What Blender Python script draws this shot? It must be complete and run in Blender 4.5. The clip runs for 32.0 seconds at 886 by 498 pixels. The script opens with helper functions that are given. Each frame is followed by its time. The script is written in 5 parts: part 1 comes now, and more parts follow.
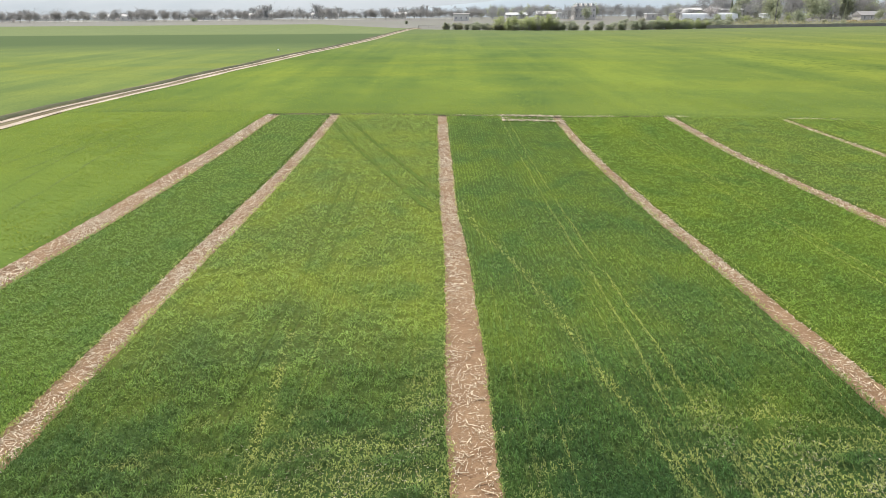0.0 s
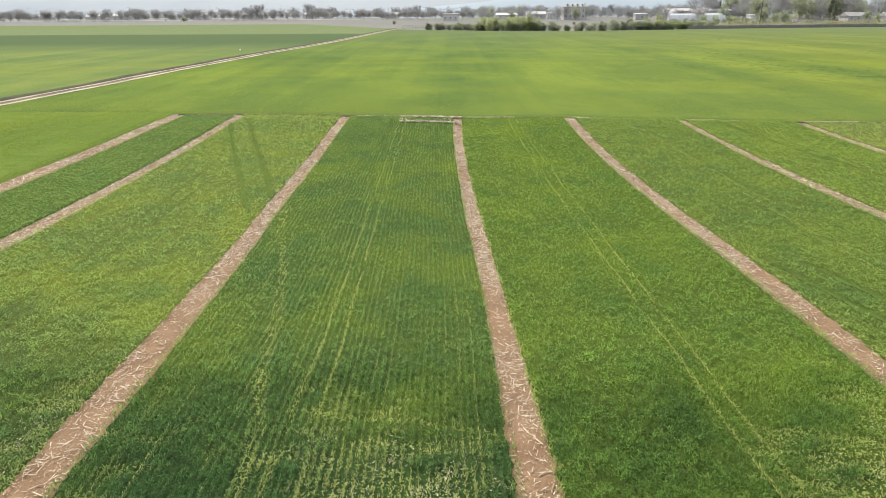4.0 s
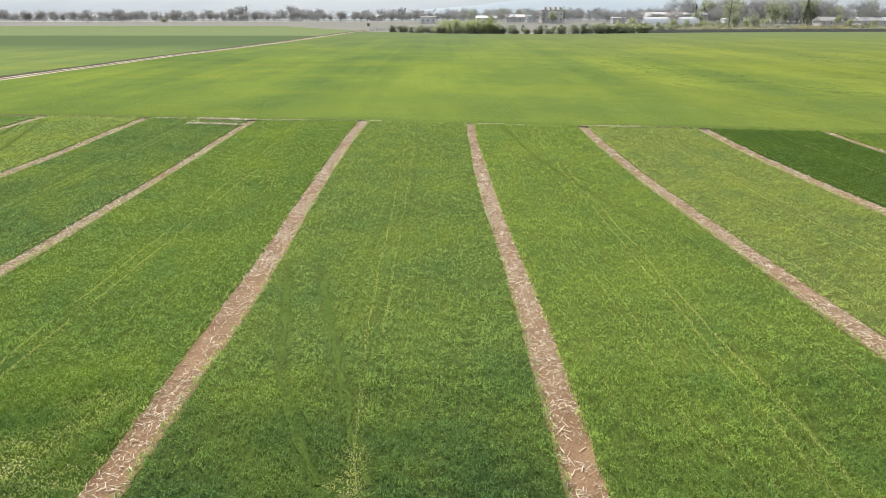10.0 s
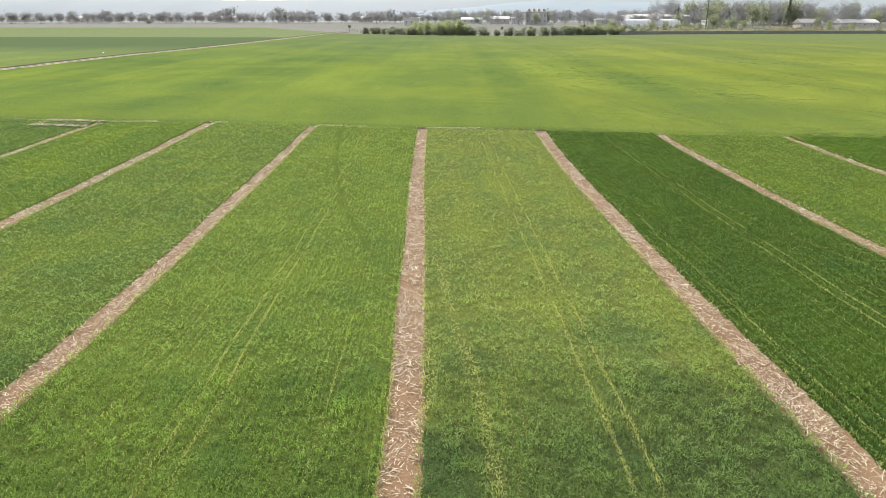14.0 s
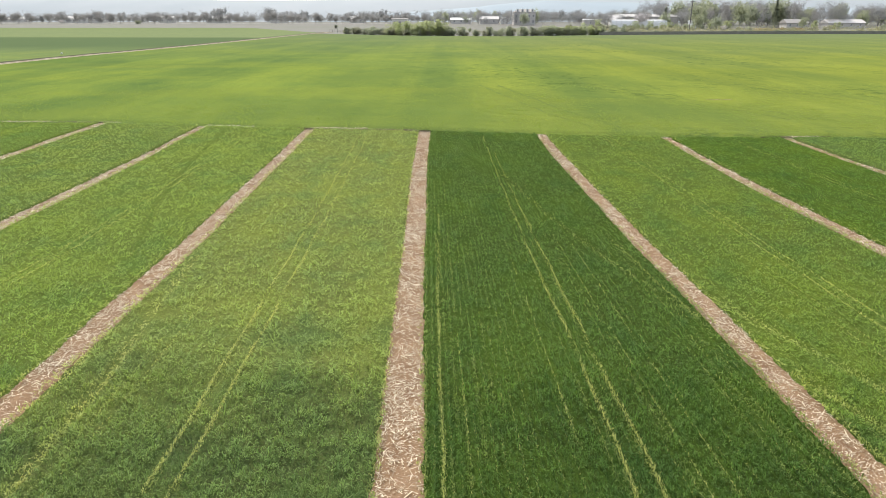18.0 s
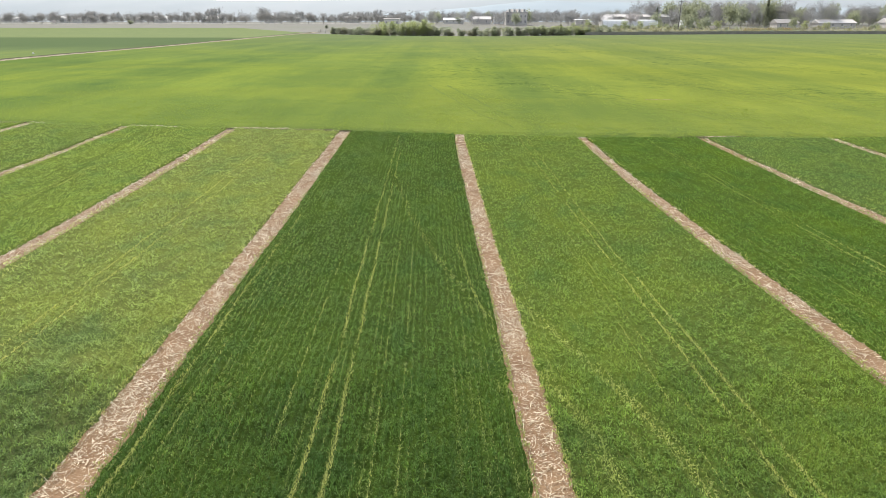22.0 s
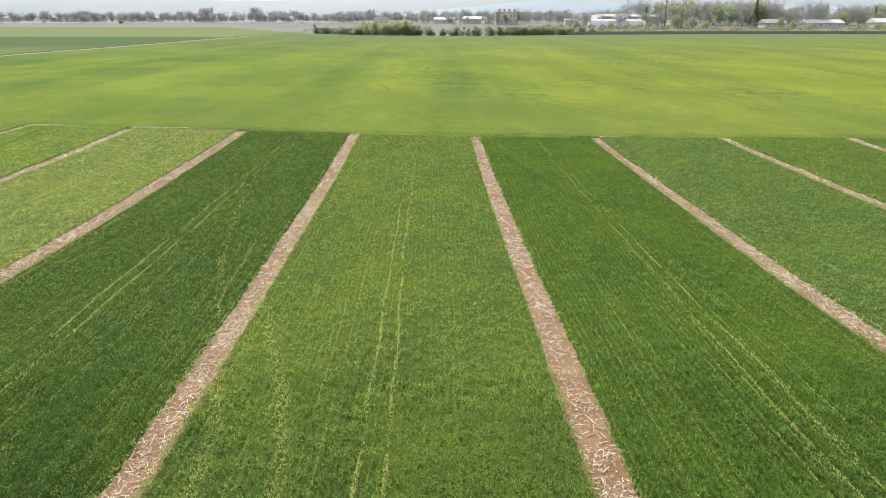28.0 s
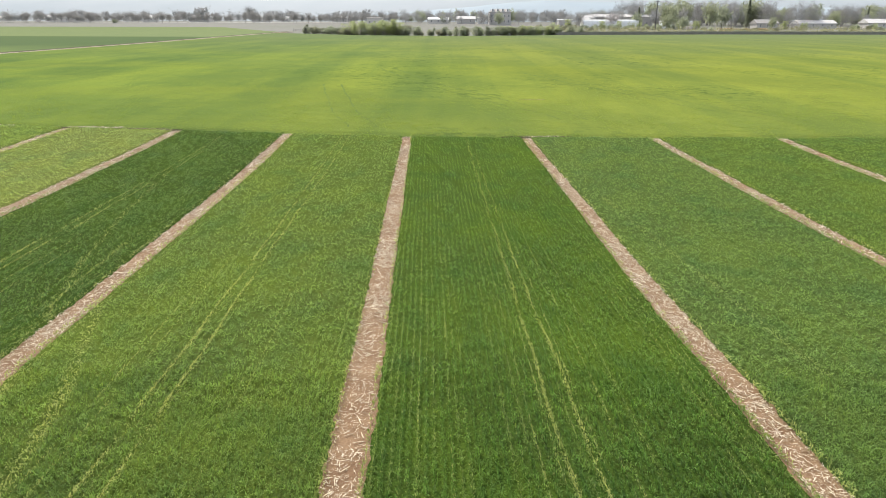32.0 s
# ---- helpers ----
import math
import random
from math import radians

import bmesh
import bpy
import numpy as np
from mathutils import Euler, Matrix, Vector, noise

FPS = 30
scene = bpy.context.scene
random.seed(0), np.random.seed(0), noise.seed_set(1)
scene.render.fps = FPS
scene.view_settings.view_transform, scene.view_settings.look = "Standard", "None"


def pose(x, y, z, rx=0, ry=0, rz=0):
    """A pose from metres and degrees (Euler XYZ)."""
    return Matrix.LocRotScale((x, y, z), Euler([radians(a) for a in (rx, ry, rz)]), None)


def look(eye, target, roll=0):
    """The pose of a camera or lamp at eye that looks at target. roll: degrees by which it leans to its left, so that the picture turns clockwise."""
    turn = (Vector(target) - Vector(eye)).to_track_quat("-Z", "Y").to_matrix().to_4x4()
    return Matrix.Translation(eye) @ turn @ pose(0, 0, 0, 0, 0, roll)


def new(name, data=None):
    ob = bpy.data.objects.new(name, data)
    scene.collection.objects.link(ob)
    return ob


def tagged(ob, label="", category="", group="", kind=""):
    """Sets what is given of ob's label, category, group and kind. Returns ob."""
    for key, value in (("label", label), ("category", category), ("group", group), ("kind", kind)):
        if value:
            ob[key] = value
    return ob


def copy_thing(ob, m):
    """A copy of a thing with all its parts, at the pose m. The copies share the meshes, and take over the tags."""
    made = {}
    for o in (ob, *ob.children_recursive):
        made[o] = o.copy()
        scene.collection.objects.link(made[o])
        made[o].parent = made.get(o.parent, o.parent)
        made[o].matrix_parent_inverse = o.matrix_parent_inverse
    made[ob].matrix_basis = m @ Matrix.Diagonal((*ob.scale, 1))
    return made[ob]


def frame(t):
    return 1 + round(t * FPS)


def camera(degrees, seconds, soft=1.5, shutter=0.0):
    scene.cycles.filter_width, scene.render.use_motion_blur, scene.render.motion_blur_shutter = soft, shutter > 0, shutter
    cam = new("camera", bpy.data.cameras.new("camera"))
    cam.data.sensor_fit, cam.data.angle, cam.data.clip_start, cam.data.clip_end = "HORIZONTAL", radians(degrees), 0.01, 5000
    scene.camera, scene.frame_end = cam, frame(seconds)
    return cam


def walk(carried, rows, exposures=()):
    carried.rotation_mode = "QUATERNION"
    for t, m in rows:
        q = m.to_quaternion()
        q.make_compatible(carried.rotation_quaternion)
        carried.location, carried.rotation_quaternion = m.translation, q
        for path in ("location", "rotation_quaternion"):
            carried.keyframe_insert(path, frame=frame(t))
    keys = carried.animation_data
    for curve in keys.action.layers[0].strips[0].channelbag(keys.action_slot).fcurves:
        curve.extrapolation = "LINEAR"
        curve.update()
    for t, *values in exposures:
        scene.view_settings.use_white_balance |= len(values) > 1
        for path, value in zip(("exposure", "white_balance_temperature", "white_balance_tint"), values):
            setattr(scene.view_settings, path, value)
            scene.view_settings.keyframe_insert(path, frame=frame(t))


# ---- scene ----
cam = camera(70.0, 32.0, soft=0.6)

# ---- the walk: a drone sliding sideways to the right at constant height ----
EYE_Z = 5.90
FOCAL = 784 / math.tan(radians(35))
# seconds, metres along the slide
SLIDE = (
    (0, -0.130), (0.5, 0.393), (1, 0.999), (1.5, 1.631), (2, 2.335), (2.5, 3.134), (3, 3.991), (3.5, 4.893),
    (5.5, 8.859), (6, 9.847), (6.5, 10.901), (7, 11.993), (7.5, 13.033), (8, 14.104), (8.5, 15.150), (9, 16.167),
    (9.5, 17.197), (10, 18.230), (10.5, 19.273), (11, 20.379), (11.5, 21.506), (12, 22.724), (12.5, 23.903), (13, 25.113),
    (13.5, 26.287), (14, 27.416), (14.5, 28.480), (15, 29.411), (15.5, 30.338), (17.5, 33.241), (18, 33.924), (18.5, 34.570),
    (19, 35.180), (19.5, 35.766), (20, 36.345), (20.5, 36.888), (21, 37.420), (21.5, 37.932), (22, 38.429), (22.5, 38.944),
    (23, 39.454), (23.5, 39.939), (24, 40.436), (24.5, 40.926), (25, 41.417), (25.5, 41.895), (27.5, 43.724), (28, 44.190),
    (28.5, 44.657), (29, 45.122), (29.5, 45.579), (30, 46.038), (30.5, 46.493), (31, 46.946), (31.5, 47.401), (32, 47.855),
)


def tilt_at(t):
    rise = np.interp(t, [0, 3.5, 5.5, 8, 10, 12.5, 14, 18, 20, 23, 25, 32],
                     [41, 41, 42.5, 44.5, 45.5, 48, 48.5, 49, 49.5, 49, 48.5, 48.5])
    return math.degrees(math.atan((441 - rise) / FOCAL))


def lean_at(t):
    return float(np.interp(t, [0, 3, 8, 10, 13, 25, 32], [0.42, 0.36, 0.2, 0.04, 0.0, 0.0, -0.12]))


walk(cam, [(t, pose(s, 0, EYE_Z, 90 - tilt_at(t), lean_at(t), 0)) for t, s in SLIDE],
     exposures=[(0, 0.55), (10, 0.54), (14, 0.54), (20, 0.60), (32, 0.61)])

# ---- sky and sun: thin bright overcast ----
world = bpy.data.worlds.new("sky")
scene.world = world
world.use_nodes = True
wn, wl = world.node_tree.nodes, world.node_tree.links
sky = wn.new("ShaderNodeTexSky")
sky.sky_type = "NISHITA"
sky.sun_disc = False
sky.sun_elevation = radians(48)
sky.sun_rotation = radians(-25)
sky.air_density, sky.dust_density, sky.ozone_density = 1.0, 1.2, 1.5
wn["Background"].inputs["Strength"].default_value = 0.13
veil = wn.new("ShaderNodeMix")  # thin cloud over the blue
veil.data_type = "RGBA"
veil.inputs[0].default_value = 0.55
wl.new(sky.outputs[0], veil.inputs[6])
veil.inputs[7].default_value = (5.6, 5.75, 5.9, 1)
wl.new(veil.outputs[2], wn["Background"].inputs["Color"])

sun = new("sun", bpy.data.lights.new("sun", "SUN"))
sun.data.energy, sun.data.angle, sun.data.color = 3.6, radians(5), (1.0, 0.94, 0.82)
sun.matrix_world = look((0, 0, 0), (0.33, -0.68, -0.82))


# ---- materials ----
def shader(name, rough=0.8, spec=0.3):
    m = bpy.data.materials.new(name)
    m.use_nodes = True
    b = m.node_tree.nodes["Principled BSDF"]
    b.inputs["Roughness"].default_value = rough
    b.inputs["Specular IOR Level"].default_value = spec
    return m, m.node_tree.nodes, m.node_tree.links, b


def put(links, a, socket):
    if hasattr(a, "is_output"):
        links.new(a, socket)
    elif isinstance(a, tuple):
        socket.default_value = (*a, 1.0)[:4]
    else:
        socket.default_value = a


def mix(n, l, fac, a, b, how="MIX"):
    k = n.new("ShaderNodeMix")
    k.data_type, k.blend_type = "RGBA", how
    put(l, fac, k.inputs[0])
    put(l, a, k.inputs[6])
    put(l, b, k.inputs[7])
    return k.outputs[2]


def calc(n, l, op, a, b=0.0):
    k = n.new("ShaderNodeMath")
    k.operation = op
    put(l, a, k.inputs[0])
    put(l, b, k.inputs[1])
    return k.outputs[0]


def spread(n, l, value, lo, hi, to_lo=0.0, to_hi=1.0):
    k = n.new("ShaderNodeMapRange")
    for i, v in enumerate((value, lo, hi, to_lo, to_hi)):
        put(l, v, k.inputs[i])
    return k.outputs[0]


def noise_of(n, l, scale, detail=3.0, stretch=(1, 1, 1), rough=0.55, shift=(0, 0, 0)):
    g = n.new("ShaderNodeNewGeometry")
    mp = n.new("ShaderNodeMapping")
    mp.inputs["Scale"].default_value = stretch
    mp.inputs["Location"].default_value = shift
    l.new(g.outputs["Position"], mp.inputs["Vector"])
    k = n.new("ShaderNodeTexNoise")
    k.inputs["Scale"].default_value, k.inputs["Detail"].default_value, k.inputs["Roughness"].default_value = scale, detail, rough
    l.new(mp.outputs[0], k.inputs["Vector"])
    return k.outputs["Fac"]


def bumped(n, l, b, height, dist, strength=1.0):
    k = n.new("ShaderNodeBump")
    k.inputs["Distance"].default_value, k.inputs["Strength"].default_value = dist, strength
    l.new(height, k.inputs["Height"])
    l.new(k.outputs[0], b.inputs["Normal"])


def leaf_random(n):
    return n.new("ShaderNodeNewGeometry").outputs["Random Per Island"]


def glow_through(m, n, l, b, col, share=0.40, tint=(1.55, 1.42, 1.0)):
    """Thin leaves let part of the daylight pass."""
    t = n.new("ShaderNodeBsdfTranslucent")
    l.new(mix(n, l, 1.0, col, tint, "MULTIPLY"), t.inputs["Color"])
    k = n.new("ShaderNodeMixShader")
    k.inputs[0].default_value = share
    l.new(b.outputs[0], k.inputs[1])
    l.new(t.outputs[0], k.inputs[2])
    l.new(k.outputs[0], n["Material Output"].inputs["Surface"])


def wheat_material(name, base, fresh, shift, leaf=True, front_dark=0.0, deep=0.0):
    """Wheat: leaf to leaf spread, fresh yellow-green and bluish patches some metres wide, straw tint where the stand is
    worn.
    The lower canopy (leaf=False): old leaves and soil, with leaf shade put into the colour."""
    m, n, l, b = shader(name, 0.62 if leaf else 0.9, 0.24 if leaf else 0.0)
    if leaf:
        tone = n.new("ShaderNodeAttribute")  # plant to plant
        tone.attribute_name = "tone"
        each = calc(n, l, "ADD", calc(n, l, "MULTIPLY", leaf_random(n), 0.16), calc(n, l, "MULTIPLY", tone.outputs["Fac"], 0.84))
        col = mix(n, l, each, tuple(c * 0.37 for c in base), tuple(c * 1.55 for c in base))
    else:
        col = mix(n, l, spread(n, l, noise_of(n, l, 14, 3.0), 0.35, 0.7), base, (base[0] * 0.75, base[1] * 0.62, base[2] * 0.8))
    big = spread(n, l, noise_of(n, l, 0.34, 3.0, (1, 0.8, 1), shift=shift), 0.42, 0.66)
    col = mix(n, l, calc(n, l, "MULTIPLY", big, 0.6), col, fresh)
    cool = spread(n, l, noise_of(n, l, 0.8, 3.0, (1, 0.7, 1), shift=(shift[0] + 40, shift[1], 0)), 0.50, 0.68)
    col = mix(n, l, calc(n, l, "MULTIPLY", cool, 0.55), col, (base[0] * 0.66, base[1] * 0.80, base[2] * 0.95))
    if front_dark:
        # darker, bluish plot front; shade between the leaves is put into it too
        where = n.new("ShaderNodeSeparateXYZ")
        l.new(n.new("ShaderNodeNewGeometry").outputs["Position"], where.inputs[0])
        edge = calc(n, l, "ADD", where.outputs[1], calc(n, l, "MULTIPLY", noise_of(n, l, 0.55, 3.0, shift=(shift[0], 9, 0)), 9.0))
        col = mix(n, l, spread(n, l, edge, 10.5 + deep, 15.0 + deep, front_dark, 0.0), col, mix(n, l, 1.0, col, (0.50, 0.60, 0.72), "MULTIPLY"))
    wear = n.new("ShaderNodeAttribute")
    wear.attribute_name = "wear"
    col = mix(n, l, wear.outputs["Fac"], col, (0.64, 0.645, 0.235))
    if leaf:
        l.new(col, b.inputs["Base Color"])
        glow_through(m, n, l, b, col)
    else:
        # shade beneath the leaves, multiplied into the colour
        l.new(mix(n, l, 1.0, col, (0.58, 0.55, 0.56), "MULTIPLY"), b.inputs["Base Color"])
        bumped(n, l, b, noise_of(n, l, 22, 3.0), 0.05)
    return m


def two_tone(name, a, c, scale, rough=0.9, bump=0.02, spec=0.2, stretch=(1, 1, 1), fine=None):
    m, n, l, b = shader(name, rough, spec)
    f1 = spread(n, l, noise_of(n, l, scale, 5.0, stretch), 0.35, 0.68)
    col = mix(n, l, f1, a, c)
    f2 = noise_of(n, l, fine or scale * 9, 4.0, stretch)
    col = mix(n, l, spread(n, l, f2, 0.4, 0.75, 0.0, 0.5), col, tuple(v * 0.62 for v in a))
    l.new(col, b.inputs["Base Color"])
    bumped(n, l, b, f2, bump)
    return m


def varied(name, a, c, rough=0.8, spec=0.25, by_object=False, thin=0.0):
    """Colour spread piece by piece between a and c; thin pieces let some light pass."""
    m, n, l, b = shader(name, rough, spec)
    r = n.new("ShaderNodeObjectInfo").outputs["Random"] if by_object else leaf_random(n)
    col = mix(n, l, r, a, c)
    l.new(col, b.inputs["Base Color"])
    if thin:
        glow_through(m, n, l, b, col, thin, (1.05, 1.05, 1.05))
    return m


SOIL = two_tone("soil", (0.225, 0.137, 0.079), (0.325, 0.212, 0.126), 1.6, 0.95, 0.03, fine=28)
LAND = two_tone("land", (0.190, 0.182, 0.165), (0.172, 0.176, 0.142), 0.02, 0.95, 0.05, fine=0.4)
STRAW = varied("straw", (0.17, 0.105, 0.062), (0.93, 0.82, 0.63), 0.75)
STALK = varied("stalk", (0.30, 0.21, 0.13), (0.76, 0.66, 0.48), 0.7, by_object=True)
DIRT_ROAD = two_tone("dirt_road", (0.38, 0.30, 0.235), (0.54, 0.455, 0.37), 0.5, 0.95, 0.03, fine=6)


def field_material(name, dark, light, ripe, shift, band=False):
    """Standing wheat seen from far off: patches, drill streaks, tramlines, short dark dashes where it is thin; riper towards the village."""
    m, n, l, b = shader(name, 1.0, 0.0)
    where = n.new("ShaderNodeSeparateXYZ")
    l.new(n.new("ShaderNodeNewGeometry").outputs["Position"], where.inputs[0])
    wide = noise_of(n, l, 0.03, 3.0, (1.0, 0.5, 1), shift=shift)
    east = calc(n, l, "ADD", where.outputs[0], calc(n, l, "MULTIPLY", wide, 60.0))
    ripeness = spread(n, l, east, 50.0, 92.0)
    light = mix(n, l, ripeness, light, ripe)
    low_tone = mix(n, l, calc(n, l, "MULTIPLY", ripeness, 0.7), dark, tuple(c * 0.84 for c in ripe))
    patch = spread(n, l, noise_of(n, l, 0.09, 6.0, (1.0, 0.6, 1), rough=0.68, shift=shift), 0.40, 0.62)
    col = mix(n, l, patch, low_tone, light)
    streak = spread(n, l, noise_of(n, l, 0.26, 4.0, (1.0, 0.018, 1), shift=shift), 0.44, 0.60, 0, 0.75)
    col = mix(n, l, streak, col, mix(n, l, 1.0, col, (0.72, 0.80, 0.95), "MULTIPLY"))
    across = spread(n, l, noise_of(n, l, 0.25, 3.0, (0.08, 0.6, 1), shift=shift), 0.5, 0.78, 0, 0.3)
    col = mix(n, l, across, col, (ripe[0] * 1.15, ripe[1] * 1.06, ripe[2] * 0.8))
    thin = spread(n, l, noise_of(n, l, 0.06, 2.0, shift=(50, 20, 0)), 0.44, 0.62)
    dash = spread(n, l, noise_of(n, l, 1.5, 3.0, (0.7, 0.8, 1)), 0.56, 0.62)
    col = mix(n, l, calc(n, l, "MULTIPLY", calc(n, l, "MULTIPLY", thin, dash), spread(n, l, where.outputs[0], 22.0, 48.0, 0.06, 0.75)), col, (dark[0] * 0.5, dark[1] * 0.55, dark[2] * 0.6))
    margin = calc(n, l, "ADD", where.outputs[1], calc(n, l, "MULTIPLY", noise_of(n, l, 0.16, 4.0), 26.0))
    col = mix(n, l, spread(n, l, margin, 50.0, 66.0, 0.32, 0.0), col, tuple(c * 0.86 for c in dark))
    end = calc(n, l, "ADD", where.outputs[1], calc(n, l, "MULTIPLY", noise_of(n, l, 0.05, 4.0), 70.0))
    col = mix(n, l, spread(n, l, end, 105.0, 240.0, 0.0, 0.8), col, (0.195, 0.228, 0.125) if band else (0.148, 0.180, 0.098))  # dull grey-green far end: distance haze put into the crop colour
    if band:  # a darker band running across
        far = calc(n, l, "ADD", where.outputs[1], calc(n, l, "MULTIPLY", noise_of(n, l, 0.025, 4.0, (0.4, 1, 1)), 22.0))
        inside = calc(n, l, "MULTIPLY", spread(n, l, far, 112.0, 142.0), spread(n, l, far, 197.0, 206.0, 1.0, 0.0))
        col = mix(n, l, calc(n, l, "MULTIPLY", inside, 0.85), col, (0.088, 0.124, 0.066))
        ripe_patch = spread(n, l, noise_of(n, l, 0.04, 4.0, (0.5, 1.2, 1), shift=(12, 3, 0)), 0.52, 0.66, 0.0, 0.7)
        col = mix(n, l, calc(n, l, "MULTIPLY", ripe_patch, spread(n, l, far, 85.0, 112.0, 1.0, 0.0)), col, (0.27, 0.285, 0.045))
    grain = noise_of(n, l, 5.5, 4.0)
    col = mix(n, l, spread(n, l, grain, 0.40, 0.68, 0, 0.38), col, (dark[0] * 0.62, dark[1] * 0.66, dark[2] * 0.7))
    l.new(col, b.inputs["Base Color"])
    bumped(n, l, b, grain, 0.05)
    return m


FIELD = field_material("field_wheat", (0.120, 0.174, 0.046), (0.190, 0.244, 0.050), (0.236, 0.266, 0.048), (0, 0, 0))
FIELD_SIDE = field_material("field_beside", (0.140, 0.200, 0.045), (0.200, 0.252, 0.048), (0.200, 0.252, 0.048), (21, 7, 0))
FIELD_GREY = field_material("field_greyish", (0.150, 0.198, 0.068), (0.205, 0.250, 0.072), (0.205, 0.250, 0.072), (4, 31, 0), True)


# ---- the lie of the land ----
def land_z(y):
    """Flat under the plots, then a gentle rise towards the village."""
    y = np.asarray(y, dtype=float)
    knots = ([-400, 7, 12, 18, 24, 30, 37, 48, 97, 251, 330, 419, 900, 4600], [0, 0, -0.02, -0.04, 0.00, 0.11, 0.38, 0.65, 1.8, 4.0, 5.6, 8.3, 13, 26])
    return sum(np.interp(y + d * np.clip(y - 6, 0, 400) * 0.07, *knots) for d in (-1, -0.5, 0, 0.5, 1)) / 5


def wavy(v, seed, waves=((0.35, 1.0), (0.9, 0.6), (2.3, 0.4), (5.1, 0.3))):
    """Smooth irregular wander of about +-1 along v."""
    r = np.random.RandomState(seed)
    v = np.asarray(v, dtype=float)
    return sum(a * np.sin(v * k * r.uniform(0.8, 1.25) + r.uniform(0, 6.28)) for k, a in waves) / 1.6


def mesh_of(name, verts, faces, material, smooth=False):
    me = bpy.data.meshes.new(name)
    me.from_pydata([tuple(map(float, v)) for v in verts], [], [tuple(map(int, f)) for f in faces])
    me.materials.append(material)
    if smooth:
        me.shade_smooth()
    return me


def sheet(name, rows, material, smooth=True):
    """A grid from rows of equally many points."""
    w = len(rows[0])
    faces = [(i * w + j, i * w + j + 1, (i + 1) * w + j + 1, (i + 1) * w + j) for i in range(len(rows) - 1) for j in range(w - 1)]
    return mesh_of(name, [p for r in rows for p in r], faces, material, smooth)


def part(name, bm, material, parent, label=""):
    me = bpy.data.meshes.new(name)
    bm.to_mesh(me)
    bm.free()
    me.materials.append(material)
    ob = new(name, me)
    ob.parent = parent
    return tagged(ob, label)


GRID_Y = [-300, -100, -40, -10] + list(np.arange(-6, 60, 1.0)) + list(np.arange(60, 140, 4.0)) + list(np.arange(140, 440, 10.0)) + [460, 520, 600, 720, 900, 1200, 1700, 2400, 3300, 4600]
GRID_X = [-4400, -2600, -1500, -900, -550, -380] + list(np.arange(-280, 330, 20.0)) + [380, 500, 750, 1200, 2000, 3000, 4400]
ground = new("ground", sheet("ground", [[(x, y, float(land_z(y)) - 0.02) for x in GRID_X] for y in GRID_Y], LAND))
tagged(ground, "open farmland soil rising gently towards the village", "ground", kind="structure")

# ---- bare strips between the plots: their middle lines (y, x) and half widths ----
LINE_Y = (-4.0, 7.2, 8.6, 10.3, 12.8, 16.5, 20.0, 27.0, 33.3, 41.0)
STRIPS = (
    (-11.33, -11.27, -11.26, -11.24, -11.21, -11.17, -11.18, -11.17, -11.04, -10.94),
    (-6.64, -6.64, -6.65, -6.69, -6.76, -6.81, -6.81, -6.84, -6.85, -6.94),
    (0.44, 0.24, 0.23, 0.25, 0.24, 0.17, 0.03, -0.07, -0.15, -0.24),
    (7.35, 7.10, 7.08, 7.04, 7.00, 6.90, 6.76, 6.64, 6.59, 6.74),
    (13.76, 13.69, 13.68, 13.65, 13.63, 13.56, 13.43, 13.24, 13.28, 13.53),
    (20.11, 20.15, 20.15, 20.15, 20.12, 20.04, 19.93, 19.83, 19.78, 19.83),
    (26.82, 26.81, 26.80, 26.77, 26.71, 26.62, 26.51, 26.32, 26.26, 26.29),
    (33.47, 33.31, 33.28, 33.24, 33.18, 33.09, 33.04, 32.90, 32.87, 32.97),
    (40.03, 39.93, 39.90, 39.87, 39.81, 39.69, 39.64, 39.48, 39.33, 39.34),
    (46.64, 46.51, 46.47, 46.44, 46.39, 46.28, 46.21, 46.06, 45.93, 45.77),
    (53.15, 53.02, 53.02, 52.96, 52.85, 52.79, 52.76, 52.62, 52.36, 52.22),
    (60.44, 60.16, 60.11, 60.02, 59.88, 59.69, 59.62, 59.53, 59.20, 58.96),
    (66.88, 66.76, 66.71, 66.62, 66.49, 66.27, 66.10, 65.95, 66.00, 66.08),
    (73.68, 73.56, 73.51, 73.43, 73.29, 73.09, 72.96, 72.80, 72.79, 72.79),
)
